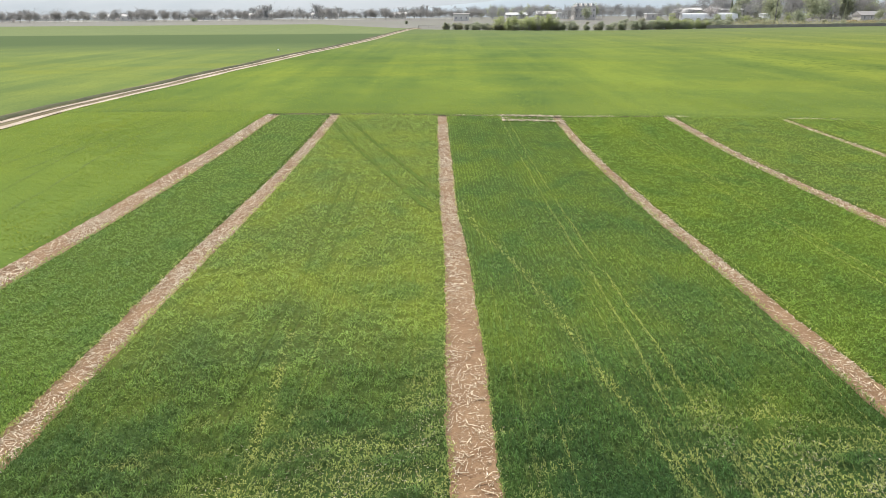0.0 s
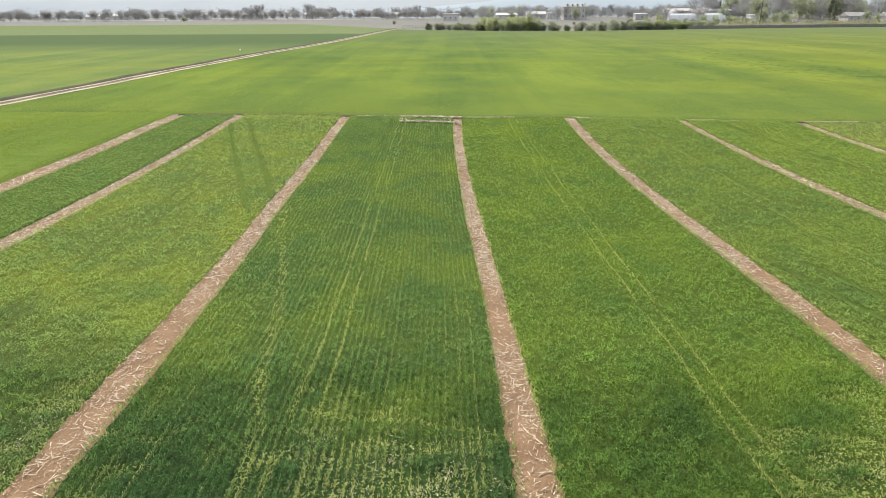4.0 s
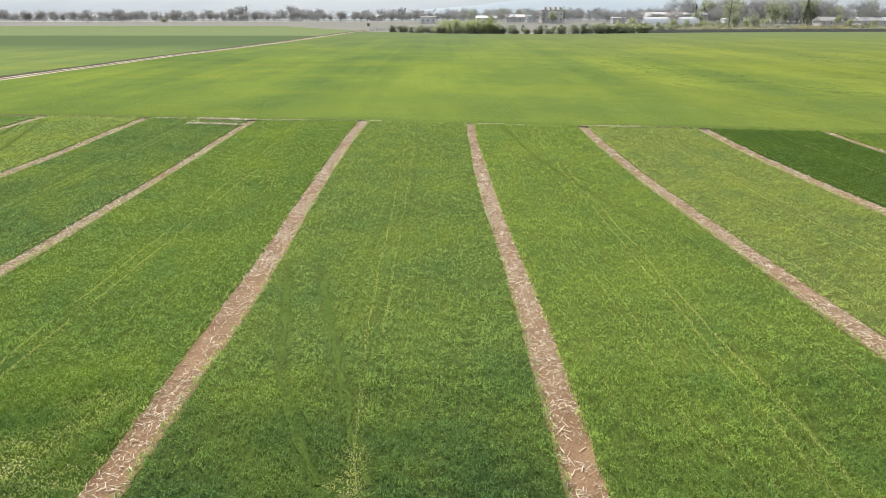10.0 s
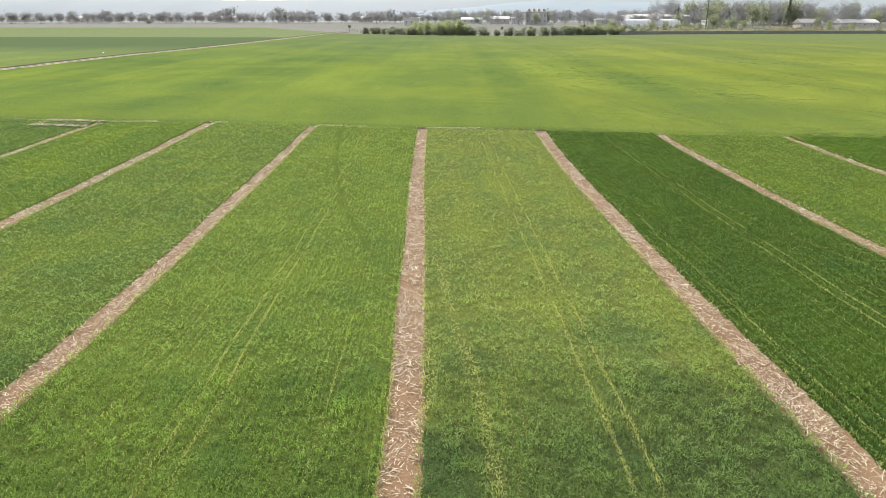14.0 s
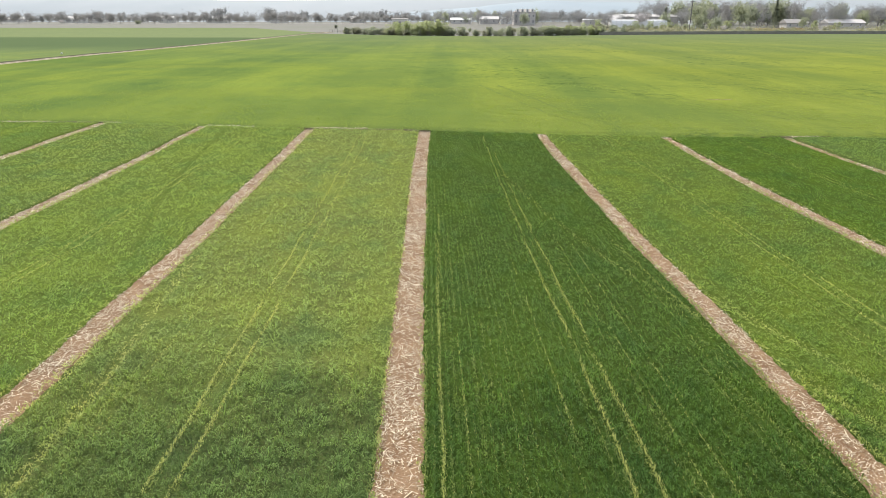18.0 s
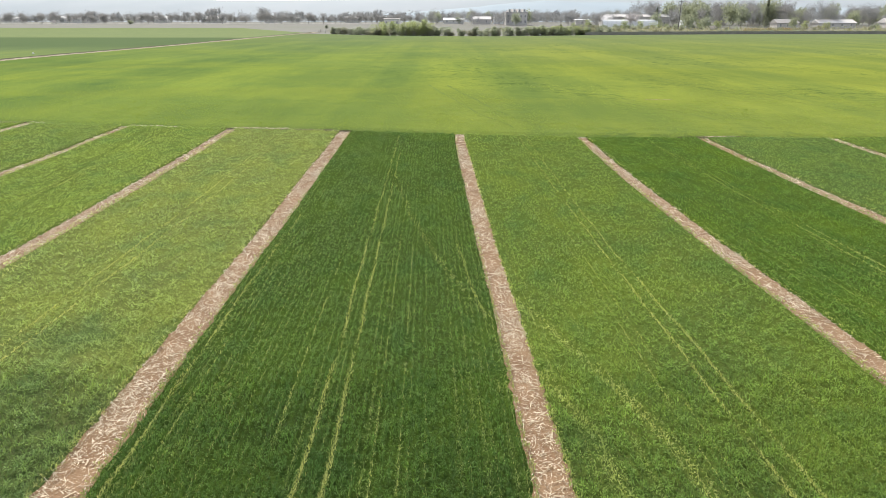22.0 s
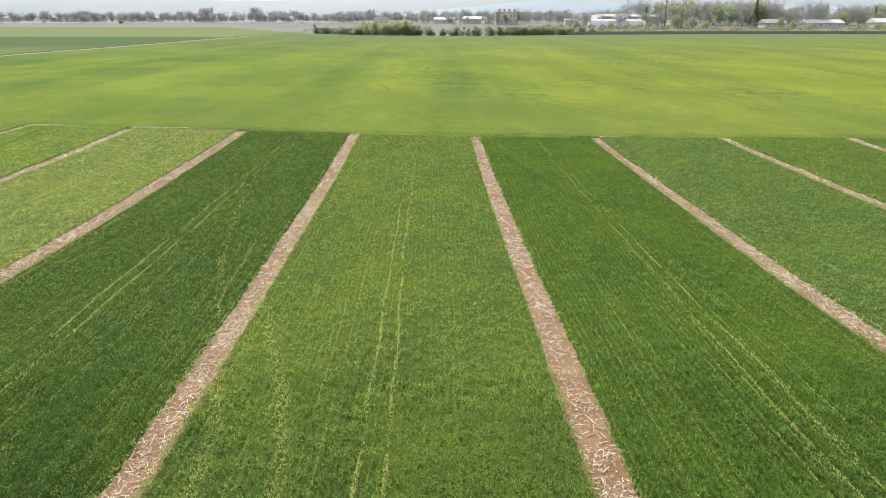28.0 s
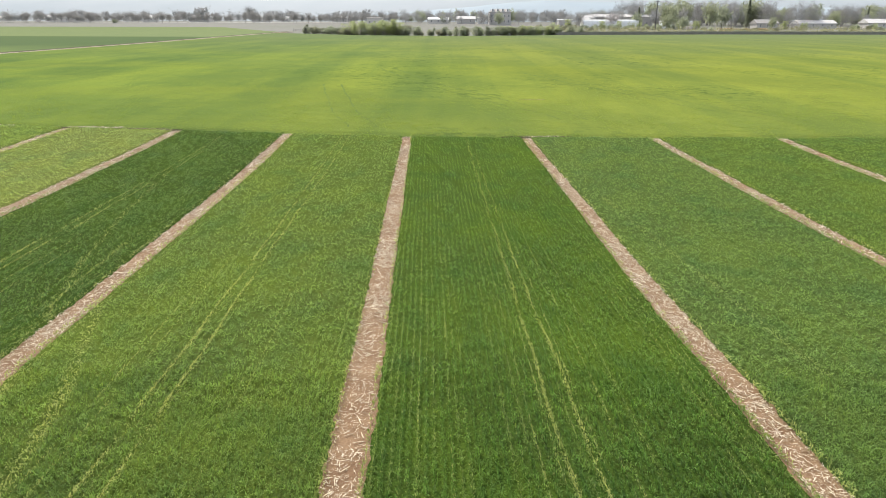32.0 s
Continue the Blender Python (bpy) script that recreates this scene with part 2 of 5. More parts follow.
HALF_WIDTHS = (
    (0.41, 0.41, 0.41, 0.41, 0.41, 0.41, 0.46, 0.49, 0.44, 0.44),
    (0.23, 0.23, 0.23, 0.26, 0.28, 0.31, 0.33, 0.28, 0.28, 0.28),
    (0.31, 0.31, 0.34, 0.34, 0.32, 0.30, 0.27, 0.29, 0.28, 0.27),
    (0.26, 0.26, 0.26, 0.26, 0.23, 0.22, 0.23, 0.22, 0.23, 0.24),
    (0.26, 0.26, 0.27, 0.28, 0.32, 0.30, 0.29, 0.26, 0.29, 0.30),
    (0.27, 0.27, 0.27, 0.27, 0.26, 0.25, 0.27, 0.27, 0.21, 0.21),
    (0.27, 0.27, 0.27, 0.28, 0.30, 0.28, 0.29, 0.27, 0.27, 0.24),
    (0.32, 0.32, 0.32, 0.31, 0.30, 0.29, 0.31, 0.32, 0.30, 0.28),
    (0.26, 0.26, 0.25, 0.25, 0.25, 0.24, 0.26, 0.27, 0.24, 0.22),
    (0.27, 0.27, 0.28, 0.27, 0.26, 0.28, 0.26, 0.25, 0.23, 0.22),
    (0.26, 0.26, 0.25, 0.25, 0.26, 0.26, 0.26, 0.22, 0.22, 0.22),
    (0.24, 0.24, 0.24, 0.24, 0.24, 0.24, 0.27, 0.28, 0.23, 0.22),
    (0.30, 0.30, 0.30, 0.30, 0.30, 0.30, 0.30, 0.30, 0.30, 0.30),
    (0.30, 0.30, 0.30, 0.30, 0.30, 0.30, 0.30, 0.30, 0.30, 0.30),
)
# where each strip ends at the far edge of the trial
ENDS = (40.6, 40.4, 39.7, 38.8, 38.5, 37.4, 36.6, 35.9, 35.0, 34.2, 34.0, 34.0, 34.0, 34.0)
END_X = [s[-1] for s in STRIPS]


def strip_x(k, y):
    y = np.asarray(y, dtype=float)
    return sum(np.interp(y + d, LINE_Y, STRIPS[k]) for d in (-0.8, -0.4, 0.0, 0.4, 0.8)) / 5


def strip_edge(k, y, side):
    """The crop's edge along strip k; side -1 is its left edge, +1 its right."""
    half = np.interp(y, LINE_Y, HALF_WIDTHS[k]) + 0.032 * wavy(y, 40 + 2 * k + (side > 0), ((0.5, 0.6), (2.0, 0.35), (7.0, 0.5), (17.0, 0.7), (41.0, 0.6)))
    return strip_x(k, y) + side * half


def far_edge(x):
    return np.interp(x, END_X, ENDS) + 0.10 * wavy(x, 7, ((0.9, 1), (3.1, 0.6), (8.0, 0.4)))


STEP_Y = np.concatenate([np.arange(-14, 6, 1.0), np.arange(6, 20, 0.10), np.arange(20, 41.2, 0.2)])
for k in range(len(STRIPS)):
    ys = STEP_Y[STEP_Y < ENDS[k] + 0.15]
    rows = []
    for y in ys:
        a, b = float(strip_edge(k, y, -1)) - 0.22, float(strip_edge(k, y, 1)) + 0.22
        z = float(land_z(y))
        rows.append([(a + (b - a) * i / 9, y, z + 0.012 + 0.014 * noise.noise((a * 3 + i * 0.5, y * 3.0, k)) + 0.008 * noise.noise((i * 2.1, y * 11, k))) for i in range(10)])
    tagged(new("bare_strip", sheet("bare_strip", rows, SOIL)), "bare brown soil strip between wheat plots, littered with maize straw", "soil path", "strips between plots", "structure")


# ---- wheat ----
def add_quads(name, verts, material, wear=None, tone=None):
    """A mesh of loose blades from arrays of shape (n, 4, 3) or (n, 3, 3), one or several."""
    groups = verts if isinstance(verts, list) else [verts]
    sizes = np.concatenate([np.full(len(g), g.shape[1], dtype=np.int32) for g in groups])
    co = np.concatenate([g.reshape(-1, 3) for g in groups])
    me = bpy.data.meshes.new(name)
    me.vertices.add(len(co))
    me.vertices.foreach_set("co", co.astype(np.float32).ravel())
    me.loops.add(len(co))
    me.loops.foreach_set("vertex_index", np.arange(len(co), dtype=np.int32))
    me.polygons.add(len(sizes))
    me.polygons.foreach_set("loop_start", (np.cumsum(sizes) - sizes).astype(np.int32))
    if wear is not None:
        at = me.attributes.new("wear", "FLOAT", "FACE")
        at.data.foreach_set("value", wear.astype(np.float32))
    if tone is not None:
        at = me.attributes.new("tone", "FLOAT", "FACE")
        at.data.foreach_set("value", tone.astype(np.float32))
    me.materials.append(material)
    me.update(calc_edges=True)
    return me


def leaves(x, y, z, length, width, rng, steep=(12, 62), across=1.0, bent=True):
    """Leaf blades splaying from their tuft: near ones a kite bent over at the shoulder, far ones a plain taper."""
    n = len(x)
    turn = rng.uniform(0, 2 * np.pi, n)
    up = np.radians(rng.uniform(steep[0], steep[1], n))
    reach, rise = length * np.cos(up), length * np.sin(up)
    dx, dy = np.cos(turn) * across, np.sin(turn)
    root = np.stack([x, y, z], 1)
    side = np.stack([-dy, dx, rng.uniform(-0.5, 0.5, n) * (1.0 if bent else 0.45)], 1) * (width * 0.5)[:, None]
    if not bent:
        base = root + np.stack([dx * reach * 0.2, dy * reach * 0.2, rise * 0.3], 1)
        return np.stack([base - side, base + side, root + np.stack([dx * reach, dy * reach, rise], 1)], 1)
    v = np.empty((n, 4, 3))
    v[:, 0] = root
    mid = root + np.stack([dx * reach * 0.5, dy * reach * 0.5, rise * 0.85], 1)
    v[:, 1], v[:, 3] = mid + side, mid - side
    v[:, 2] = root + np.stack([dx * reach, dy * reach, rise * rng.uniform(0.55, 1.1, n)], 1)
    return v


def in_sight(x, y):
    """The stretch of the trial that lies open to the slide."""
    reach = 0.74 * (y + 4.0) + 1.0
    return (x > -reach) & (x < 48.5 + reach)


# marks in the stand: (list of (x, y)), half width, strength; thin lines are unsown rows, wide ones old wheel tracks
PALE_LINES = (
    (((3.27, 38.6), (3.36, 20), (3.47, 14), (3.48, 11), (3.41, 6)), 0.045, 0.8),
    (((3.62, 38.6), (3.74, 19), (3.83, 13), (3.88, 10), (3.90, 6)), 0.045, 0.8),
    (((0.50, 21), (0.86, 18.2), (1.71, 15.3), (2.27, 12.3), (2.56, 10), (2.93, 8.3), (3.21, 6)), 0.12, 0.8),
    (((0.96, 13.5), (1.10, 9), (1.15, 6)), 0.05, 0.35),
    (((9.63, 37.6), (9.95, 19), (10.09, 12.4), (10.15, 8.6), (10.18, 6)), 0.05, 0.75),
    (((10.09, 37.6), (10.39, 19), (10.45, 12.4), (10.48, 9.4), (10.52, 6)), 0.05, 0.75),
    (((16.21, 37), (16.49, 24), (16.61, 14.7), (16.71, 11.4), (16.94, 8), (17.14, 6)), 0.06, 0.6),
    (((16.64, 37), (16.89, 24), (16.99, 14.7), (17.04, 11.4)), 0.05, 0.5),
    (((22.97, 36), (23.26, 24), (23.32, 13.8), (23.34, 9.4), (23.37, 6)), 0.045, 0.9),
    (((23.35, 36), (23.60, 17), (23.61, 12.5), (23.70, 9.5), (23.76, 6)), 0.045, 0.9),
    (((29.35, 35.6), (29.72, 20), (29.90, 11.5), (29.98, 6)), 0.05, 1),
    (((29.82, 35.6), (30.12, 20), (30.28, 11.5), (30.35, 6)), 0.05, 1),
    (((-3.25, 11.4), (-3.10, 10.1), (-2.95, 8.2), (-2.88, 6)), 0.1, 0.8),
    (((9.61, 26.8), (11.21, 21.5)), 0.12, 0.5),
    (((10.84, 26.8), (11.72, 23.1)), 0.12, 0.45),
    (((27.07, 11.3), (27.23, 10.2), (27.16, 9.2), (27.02, 8)), 0.11, 0.8),
    (((27.26, 16), (27.61, 12.5), (28.01, 9.5), (28.21, 6)), 0.12, 0.8),
    (((36.05, 34), (36.31, 15.3), (36.46, 10.4), (36.46, 6)), 0.05, 1),
    (((36.36, 30), (36.66, 15.3), (36.76, 11), (36.86, 6)), 0.05, 1),
    (((33.76, 20), (33.84, 11), (33.96, 6)), 0.045, 0.8),
    (((36.17, 27), (37.38, 20), (38.38, 15.5), (39.38, 12.4)), 0.09, 0.55),
    (((38.78, 18), (39.03, 14.5), (39.28, 12.6)), 0.06, 0.6),
    (((42.44, 35), (42.78, 19), (42.91, 12.3), (42.98, 8.7), (43.00, 6)), 0.05, 1),
    (((42.86, 35), (43.10, 17), (43.28, 11.7), (43.36, 8.9), (43.40, 6)), 0.05, 1),
    (((40.08, 13.4), (40.84, 11), (41.45, 9.4), (41.88, 7.5), (42.08, 6)), 0.14, 0.62),
    (((40.23, 9.8), (40.72, 8.1), (40.90, 6)), 0.13, 0.55),
    (((49.09, 33.6), (49.47, 16), (49.53, 12.5), (49.57, 9.4), (49.65, 6)), 0.05, 0.95),
    (((49.39, 30), (49.83, 13.1), (49.99, 9.7), (50.04, 6)), 0.05, 0.95),
    (((53.67, 22), (54.37, 14), (54.67, 10)), 0.1, 0.25),
)
DARK_LINES = (
    (((-6.88, 38.3), (-5.08, 32.6), (-2.94, 26.6), (-1.37, 22.1), (-0.56, 20)), 0.17, 0.9),
    (((-5.76, 38.2), (-3.44, 31.2), (-1.44, 25.5), (-0.26, 21.8)), 0.17, 0.9),
    (((-4.10, 26), (-3.85, 17.6), (-3.55, 14), (-3.63, 11.9), (-3.51, 7.9)), 0.09, 0.8),
    (((-3.35, 24), (-3.15, 14), (-3.23, 11.4)), 0.09, 0.6),
    (((14.19, 15.4), (15.26, 10.3), (15.85, 8.4), (16.54, 7)), 0.15, 1),
    (((15.08, 15), (16.25, 10.5), (16.84, 8.1), (17.24, 7)), 0.15, 1),
    (((16.48, 30), (16.42, 18.9), (16.27, 16.8), (16.23, 14), (16.21, 11)), 0.09, 0.4),
    (((17.09, 30), (17.01, 15), (16.86, 12), (16.77, 10)), 0.09, 0.4),
    (((21.61, 36), (22.60, 28), (24.00, 21), (25.61, 16)), 0.16, 0.6),
    (((34.77, 30), (36.78, 24), (38.38, 20)), 0.1, 0.5),
    (((46.97, 30), (48.37, 24), (50.97, 14), (52.07, 11)), 0.12, 0.6),
)
# thin stand near the front of some plots: x, y, radius x, radius y, strength
THIN_SPOTS = ((5.11, 7, 1.4, 1.3, 1), (4.07, 8.2, 0.5, 1, 0.6), (6.06, 6.6, 1, 0.8, 1), (-1.36, 6.9, 2.2, 1.2, 0.8), (-0.46, 8.6, 0.35, 1.6, 0.6),
              (11.79, 7, 1.3, 1, 1), (12.66, 8, 0.5, 1.4, 0.5), (16.99, 7.1, 0.22, 0.9, 1), (19.33, 6.3, 0.4, 0.6, 0.6))


def near_line(x, y, line, half):
    pts = sorted(line, key=lambda p: p[1])
    at = np.interp(y, [p[1] for p in pts], [p[0] for p in pts])
    d = np.abs(x - at) / half
    on = (y > pts[0][1] - 0.2) & (y < pts[-1][1] + 0.2)
    return np.where(on, np.clip(1.35 - d, 0, 1), 0)


def value_noise(x, y, seed):
    """Cheap smooth noise, about -1 to 1."""
    r = np.random.RandomState(seed)
    out = 0
    for _ in range(6):
        a, k, p = r.uniform(0, 6.28), r.uniform(0.7, 2.6), r.uniform(0, 6.28)
        out = out + np.sin((x * np.cos(a) + y * np.sin(a)) * k + p)
    return out / 3.2


def plant_dice(x, y, cell, seed):
    """One random number per plant: leaves of the same small cell share it."""
    v = np.sin(np.floor(x / cell) * 127.1 + np.floor(y / cell) * 311.7 + seed * 74.7) * 43758.5453
    return v - np.floor(v)


def stand(x, y):
    """Wear, lowering and track darkening (0 to 1 each) of the crop at each place."""
    wear, low, track_dark = np.zeros(len(x)), np.zeros(len(x)), np.zeros(len(x))
    for line, half, force in PALE_LINES:
        m = near_line(x, y, line, half) * force * np.clip(0.72 + 0.6 * np.sin(y * 3.1 + x * 7) * np.sin(y * 1.3) + 0.2, 0.2, 1)
        wear, low = np.maximum(wear, m * (0.35 if half < 0.07 else 0.8)), np.maximum(low, m * 0.75)
    for line, half, force in DARK_LINES:
        track_dark = np.maximum(track_dark, near_line(x, y, line, half) * force)
    low = np.maximum(low, track_dark * 0.6)
    for cx, cy, rx, ry, force in THIN_SPOTS:
        d = np.sqrt(((x - cx) / rx) ** 2 + ((y - cy) / ry) ** 2) + 0.7 * value_noise(x * 4.5, y * 4.5, 5) + 0.45 * value_noise(x * 9, y * 9, 15)
        m = np.clip(1.25 - d, 0, 1) * force
        wear, low = np.maximum(wear, m * 0.6), np.maximum(low, m * 0.7)
    return wear, low, track_dark


# label, base colour, fresh colour, how clearly the drill rows show, height, yellow row marks
PLOTS = (
    ("narrow wheat plot with dense even dark-green leaves", (0.178, 0.290, 0.062), (0.190, 0.305, 0.062), 0.1, 0.12, 0.0),
    ("wheat plot with mid-green patchy leaves, thin at the front", (0.222, 0.325, 0.076), (0.310, 0.392, 0.064), 0.20, 0.19, 0.10),
    ("dark mid-green wheat plot with two pale unsown rows", (0.144, 0.246, 0.060), (0.236, 0.330, 0.050), 0.60, 0.19, 0.20),
    ("bright green wheat plot with two pale unsown rows", (0.170, 0.278, 0.050), (0.232, 0.336, 0.048), 0.25, 0.20, 0.05),
    ("mid-green wheat plot crossed by dark wheel tracks", (0.192, 0.294, 0.066), (0.248, 0.340, 0.058), 0.15, 0.20, 0.0),
    ("light yellowish-green wheat plot with clear drill rows", (0.217, 0.322, 0.064), (0.258, 0.362, 0.066), 0.40, 0.19, 0.12),
    ("light grey-green wheat plot with two pale unsown rows", (0.256, 0.342, 0.088), (0.308, 0.382, 0.082), 0.20, 0.19, 0.06),
    ("very dark green wheat plot with yellow drill rows", (0.098, 0.177, 0.032), (0.112, 0.196, 0.030), 0.44, 0.21, 0.42),
    ("fresh green wheat plot with two pale unsown rows", (0.171, 0.266, 0.052), (0.217, 0.307, 0.048), 0.30, 0.19, 0.08),
    ("dark green wheat plot with clear yellow drill rows", (0.117, 0.210, 0.035), (0.150, 0.247, 0.031), 0.62, 0.20, 0.38),
    ("bluish-green wheat plot with an even stand", (0.157, 0.254, 0.061), (0.187, 0.282, 0.058), 0.15, 0.20, 0.0),
    ("mid-green wheat plot at the edge of the trial", (0.158, 0.255, 0.052), (0.190, 0.285, 0.048), 0.30, 0.19, 0.1),
    ("green wheat plot in the last corner of the trial", (0.158, 0.255, 0.052), (0.190, 0.285, 0.048), 0.30, 0.19, 0.1),
)
ROW = 0.125
# leaves get fewer and broader with distance
NEAR_Y, FAR_Y = 5.6, 41.5


def leaf_count(y):
    """Leaves per square metre at a distance."""
    return 1450 * (8.0 / y) ** 1.25


def scatter(x0, x1, y0, y1, density, rng):
    n = int((x1 - x0) * (y1 - y0) * density)
    return rng.uniform(x0, x1, n), rng.uniform(y0, y1, n)


def pale_row_leaves(k, marks, rng):
    for line, half, force in PALE_LINES:
        pts = sorted(line, key=lambda q: q[1])
        mid = pts[len(pts) // 2]
        if half > 0.07 or not STRIPS[k][3] < mid[0] < STRIPS[k + 1][3]:
            continue
        n = int((pts[-1][1] - pts[0][1]) * 120 * force)
        y = pts[0][1] + (pts[-1][1] - pts[0][1]) * rng.rand(n) ** 1.5
        y = y[np.sin(y * 2.7 + k) + np.sin(y * 0.9 + 2 * k) + rng.normal(0, 0.6, n) > -1.0]
        x = np.interp(y, [q[1] for q in pts], [q[0] for q in pts]) + rng.normal(0, 0.017, len(y)) + 0.02 * np.sin(y * 1.7 + k)
        shown = rng.rand(len(y)) < np.interp(y, [11, 17, 26], [0.9, 0.6, 0.4] if mid[0] > 33 else [0.9, 0.75, 0.55])
        x, y = x[shown], y[shown]
        yield x, y, rng.uniform(0.42, 1.0, len(y)) * (0.35 + 0.6 * force) * np.interp(y, [10, 24], [1.0, 0.5]), 0.24
    weak = np.random.RandomState(900 + k).rand(400)
    for number in range(2, 54):
        if weak[number] < marks * (2.3 if (number < 10 or number > 43) and marks > 0.25 else 1.3):
            force = 1.0 if weak[number] < marks * 0.3 else 0.5
            n = int(720 * force + 160)
            y = 5.6 + 19 * rng.rand(n) ** 1.4
            y = y[np.sin(y * 0.9 + number * 2.3) + np.sin(y * 2.9 + number) * 0.7 + rng.normal(0, 0.4, n) > -0.5]
            y = y[rng.rand(len(y)) < np.interp(y, [10, 20], [1.0, 0.25])]
            yield strip_x(k, y) + number * ROW + rng.normal(0, 0.007, len(y)), y, rng.uniform(0.35, 0.95, len(y)) * (0.3 + 0.7 * force) * np.interp(y, [9, 18], [1.0, 0.5]), 0.16


def wheat_plot(k, label, base, fresh, rows, tall, marks):
    front_share = (0.0, 1.0, 1.0, 1.0, 0.9, 0.55, 0.88)[k] if k < 7 else 0.5
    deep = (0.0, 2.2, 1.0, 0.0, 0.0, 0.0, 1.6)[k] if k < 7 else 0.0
    material = wheat_material("wheat", base, fresh, (k * 17.0, k * 5.0, 0), True, front_share, deep)
    lower = wheat_material("lower_canopy", base, fresh, (k * 17.0, k * 5.0, 0), False, front_share, deep)
    pressed = two_tone("shaded_rut", tuple(c * 0.40 for c in base), tuple(c * 0.52 for c in base), 0.9, 1.0, 0.03, 0.0, fine=6)
    rng = np.random.RandomState(300 + k)
    # the closed lower canopy
    grid = []
    for y in STEP_Y[::2]:
        a, b = float(strip_edge(k, y, 1)), float(strip_edge(k + 1, y, -1))
        z = float(land_z(y))
        rim = z + tall * (0.16 + 0.30 * min(1.0, max(0.0, (y - 9) / 17)))
        line = [(a - 0.01, y, z - 0.005), (a + 0.03, y, z + (rim - z) * 0.35), (a + 0.12, y, rim)]
        for i in range(1, 30):
            x = a + (b - a) * i / 30
            if y > far_edge(x):
                y2 = float(far_edge(x))
                line.append((x, y2, float(land_z(y2)) + tall * 0.3))
            else:
                line.append((x, y, z + tall * (0.16 + 0.34 * min(1.0, max(0.0, (y - 9) / 17)) + 0.10 * noise.noise((x * 3, y * 3, k)))))
        line += [(b - 0.12, y, rim), (b - 0.03, y, z + (rim - z) * 0.35), (b + 0.01, y, z - 0.005)]
        grid.append(line)
        if y > max(ENDS[k], ENDS[k + 1]):
            break
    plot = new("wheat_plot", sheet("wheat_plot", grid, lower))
    tagged(plot, label, "wheat plot", "trial plots")
    # the leaves
    made, worn, toned = [], [], []
    for y0, y1 in ((NEAR_Y, 10.0), (10.0, 18.0), (18.0, FAR_Y)):
        x0, x1 = min(STRIPS[k]), max(STRIPS[k + 1])
        x, y = scatter(x0, x1, y0, y1, leaf_count(y0), rng)
        thin = rng.rand(len(x)) < leaf_count(y) / leaf_count(y0)
        x, y = x[thin], y[thin]
        inner = strip_x(k, y)
        row = np.round((x - inner) / ROW) * ROW + inner
        # leaves stand in tufts, part of them in drill rows
        cell = 0.08 if y0 < 10 else 0.10 if y0 < 18 else 0.14
        tx, ty = np.floor(x / cell), np.floor(y / cell)
        tuft = plant_dice(tx * cell + cell / 2, ty * cell + cell / 2, cell, k + 20)
        tuft_x = (tx + 0.2 + 0.6 * plant_dice(tx * cell + cell / 2, ty * cell + cell / 2, cell, k + 130)) * cell
        tuft_y = (ty + 0.2 + 0.6 * tuft) * cell
        sown = rng.rand(len(x)) < min(0.9, rows + 0.15)
        x = np.where(sown, row + rng.normal(0, 0.025 - 0.014 * rows, len(x)), tuft_x + rng.normal(0, 0.2 * cell, len(x)))
        y = tuft_y + rng.normal(0, 0.2 * cell, len(x))
        inner = strip_x(k, y)
        keep = (x > strip_edge(k, y, 1) - 0.03) & (x < strip_edge(k + 1, y, -1) + 0.03) & (y < far_edge(x)) & in_sight(x, y)
        x, y, row, inner, tuft = x[keep], y[keep], row[keep], inner[keep], tuft[keep]
        wear, low, track_dark = stand(x, y)
        # some drill rows came up thin and yellow
        number = np.round((x - inner) / ROW).astype(int)
        weak = np.random.RandomState(900 + k).rand(400)[np.clip(number, 0, 399)]
        broken = np.sin(y * 1.1 + number * 2.3) + np.sin(y * 2.9 + number) * 0.7
        pale_row = (weak < marks * np.where(((number < 10) | (number > 43)) & (marks > 0.25), 2.0, 0.8)) & (broken > -0.1)
        wear = np.maximum(wear, np.where(pale_row, 0.14, 0) * rng.uniform(0.3, 1, len(x)) * np.interp(y, [12, 20], [1.0, 0.2]))
        low = np.maximum(low, np.where(pale_row, 0.35, 0))
        # a pale fringe where the crop meets the strip
        fringe = np.minimum(x - strip_edge(k, y, 1), strip_edge(k + 1, y, -1) - x)
        wear = np.maximum(wear, np.clip(0.09 - fringe, 0, 0.09) * 7 * rng.rand(len(x)))
        coarse = 0.45 if k in (1, 6) else 0.3
        dice = (1 - coarse) * ((tuft * 7.31) % 1.0) + coarse * plant_dice(x + 0.4, y, 0.26, k + 50)
        dice = np.clip(0.5 + (dice - 0.5) * (1.6 if k in (1, 6) else 1.25), 0, 1)
        # the drill rows stand lighter than the gaps between them
        dice = np.clip(dice + 0.20 * rows * (0.6 + 0.4 * np.sin(number * 2.7 + y * 0.6)) * np.cos(2 * np.pi * (x - inner) / ROW) * np.interp(y, [12, 24], [1.0, 0.4]), 0, 1.15)
        # the front, most in the first plots, is darker; gap shade is in this tone
        front_dark = np.clip((10.5 - y + 1.2 * value_noise(x * 0.6, y * 0.6, 71)) / 4, 0, 1) * np.interp(x, [17.5, 20.5, 30, 33], [1.0, 0.65, 0.65, 0.35])
        dice = np.clip((0.5 + (dice - 0.5) * (1 + 0.5 * front_dark)) * (1 - 0.25 * front_dark), 0, 1.2)
        keep = (rng.rand(len(x)) > np.maximum(low * 0.5 * (1 - track_dark), track_dark * 0.5)) & ((dice > 0.22) | (track_dark > 0.3) | (rng.rand(len(x)) < 0.25 + 0.4 * front_dark))
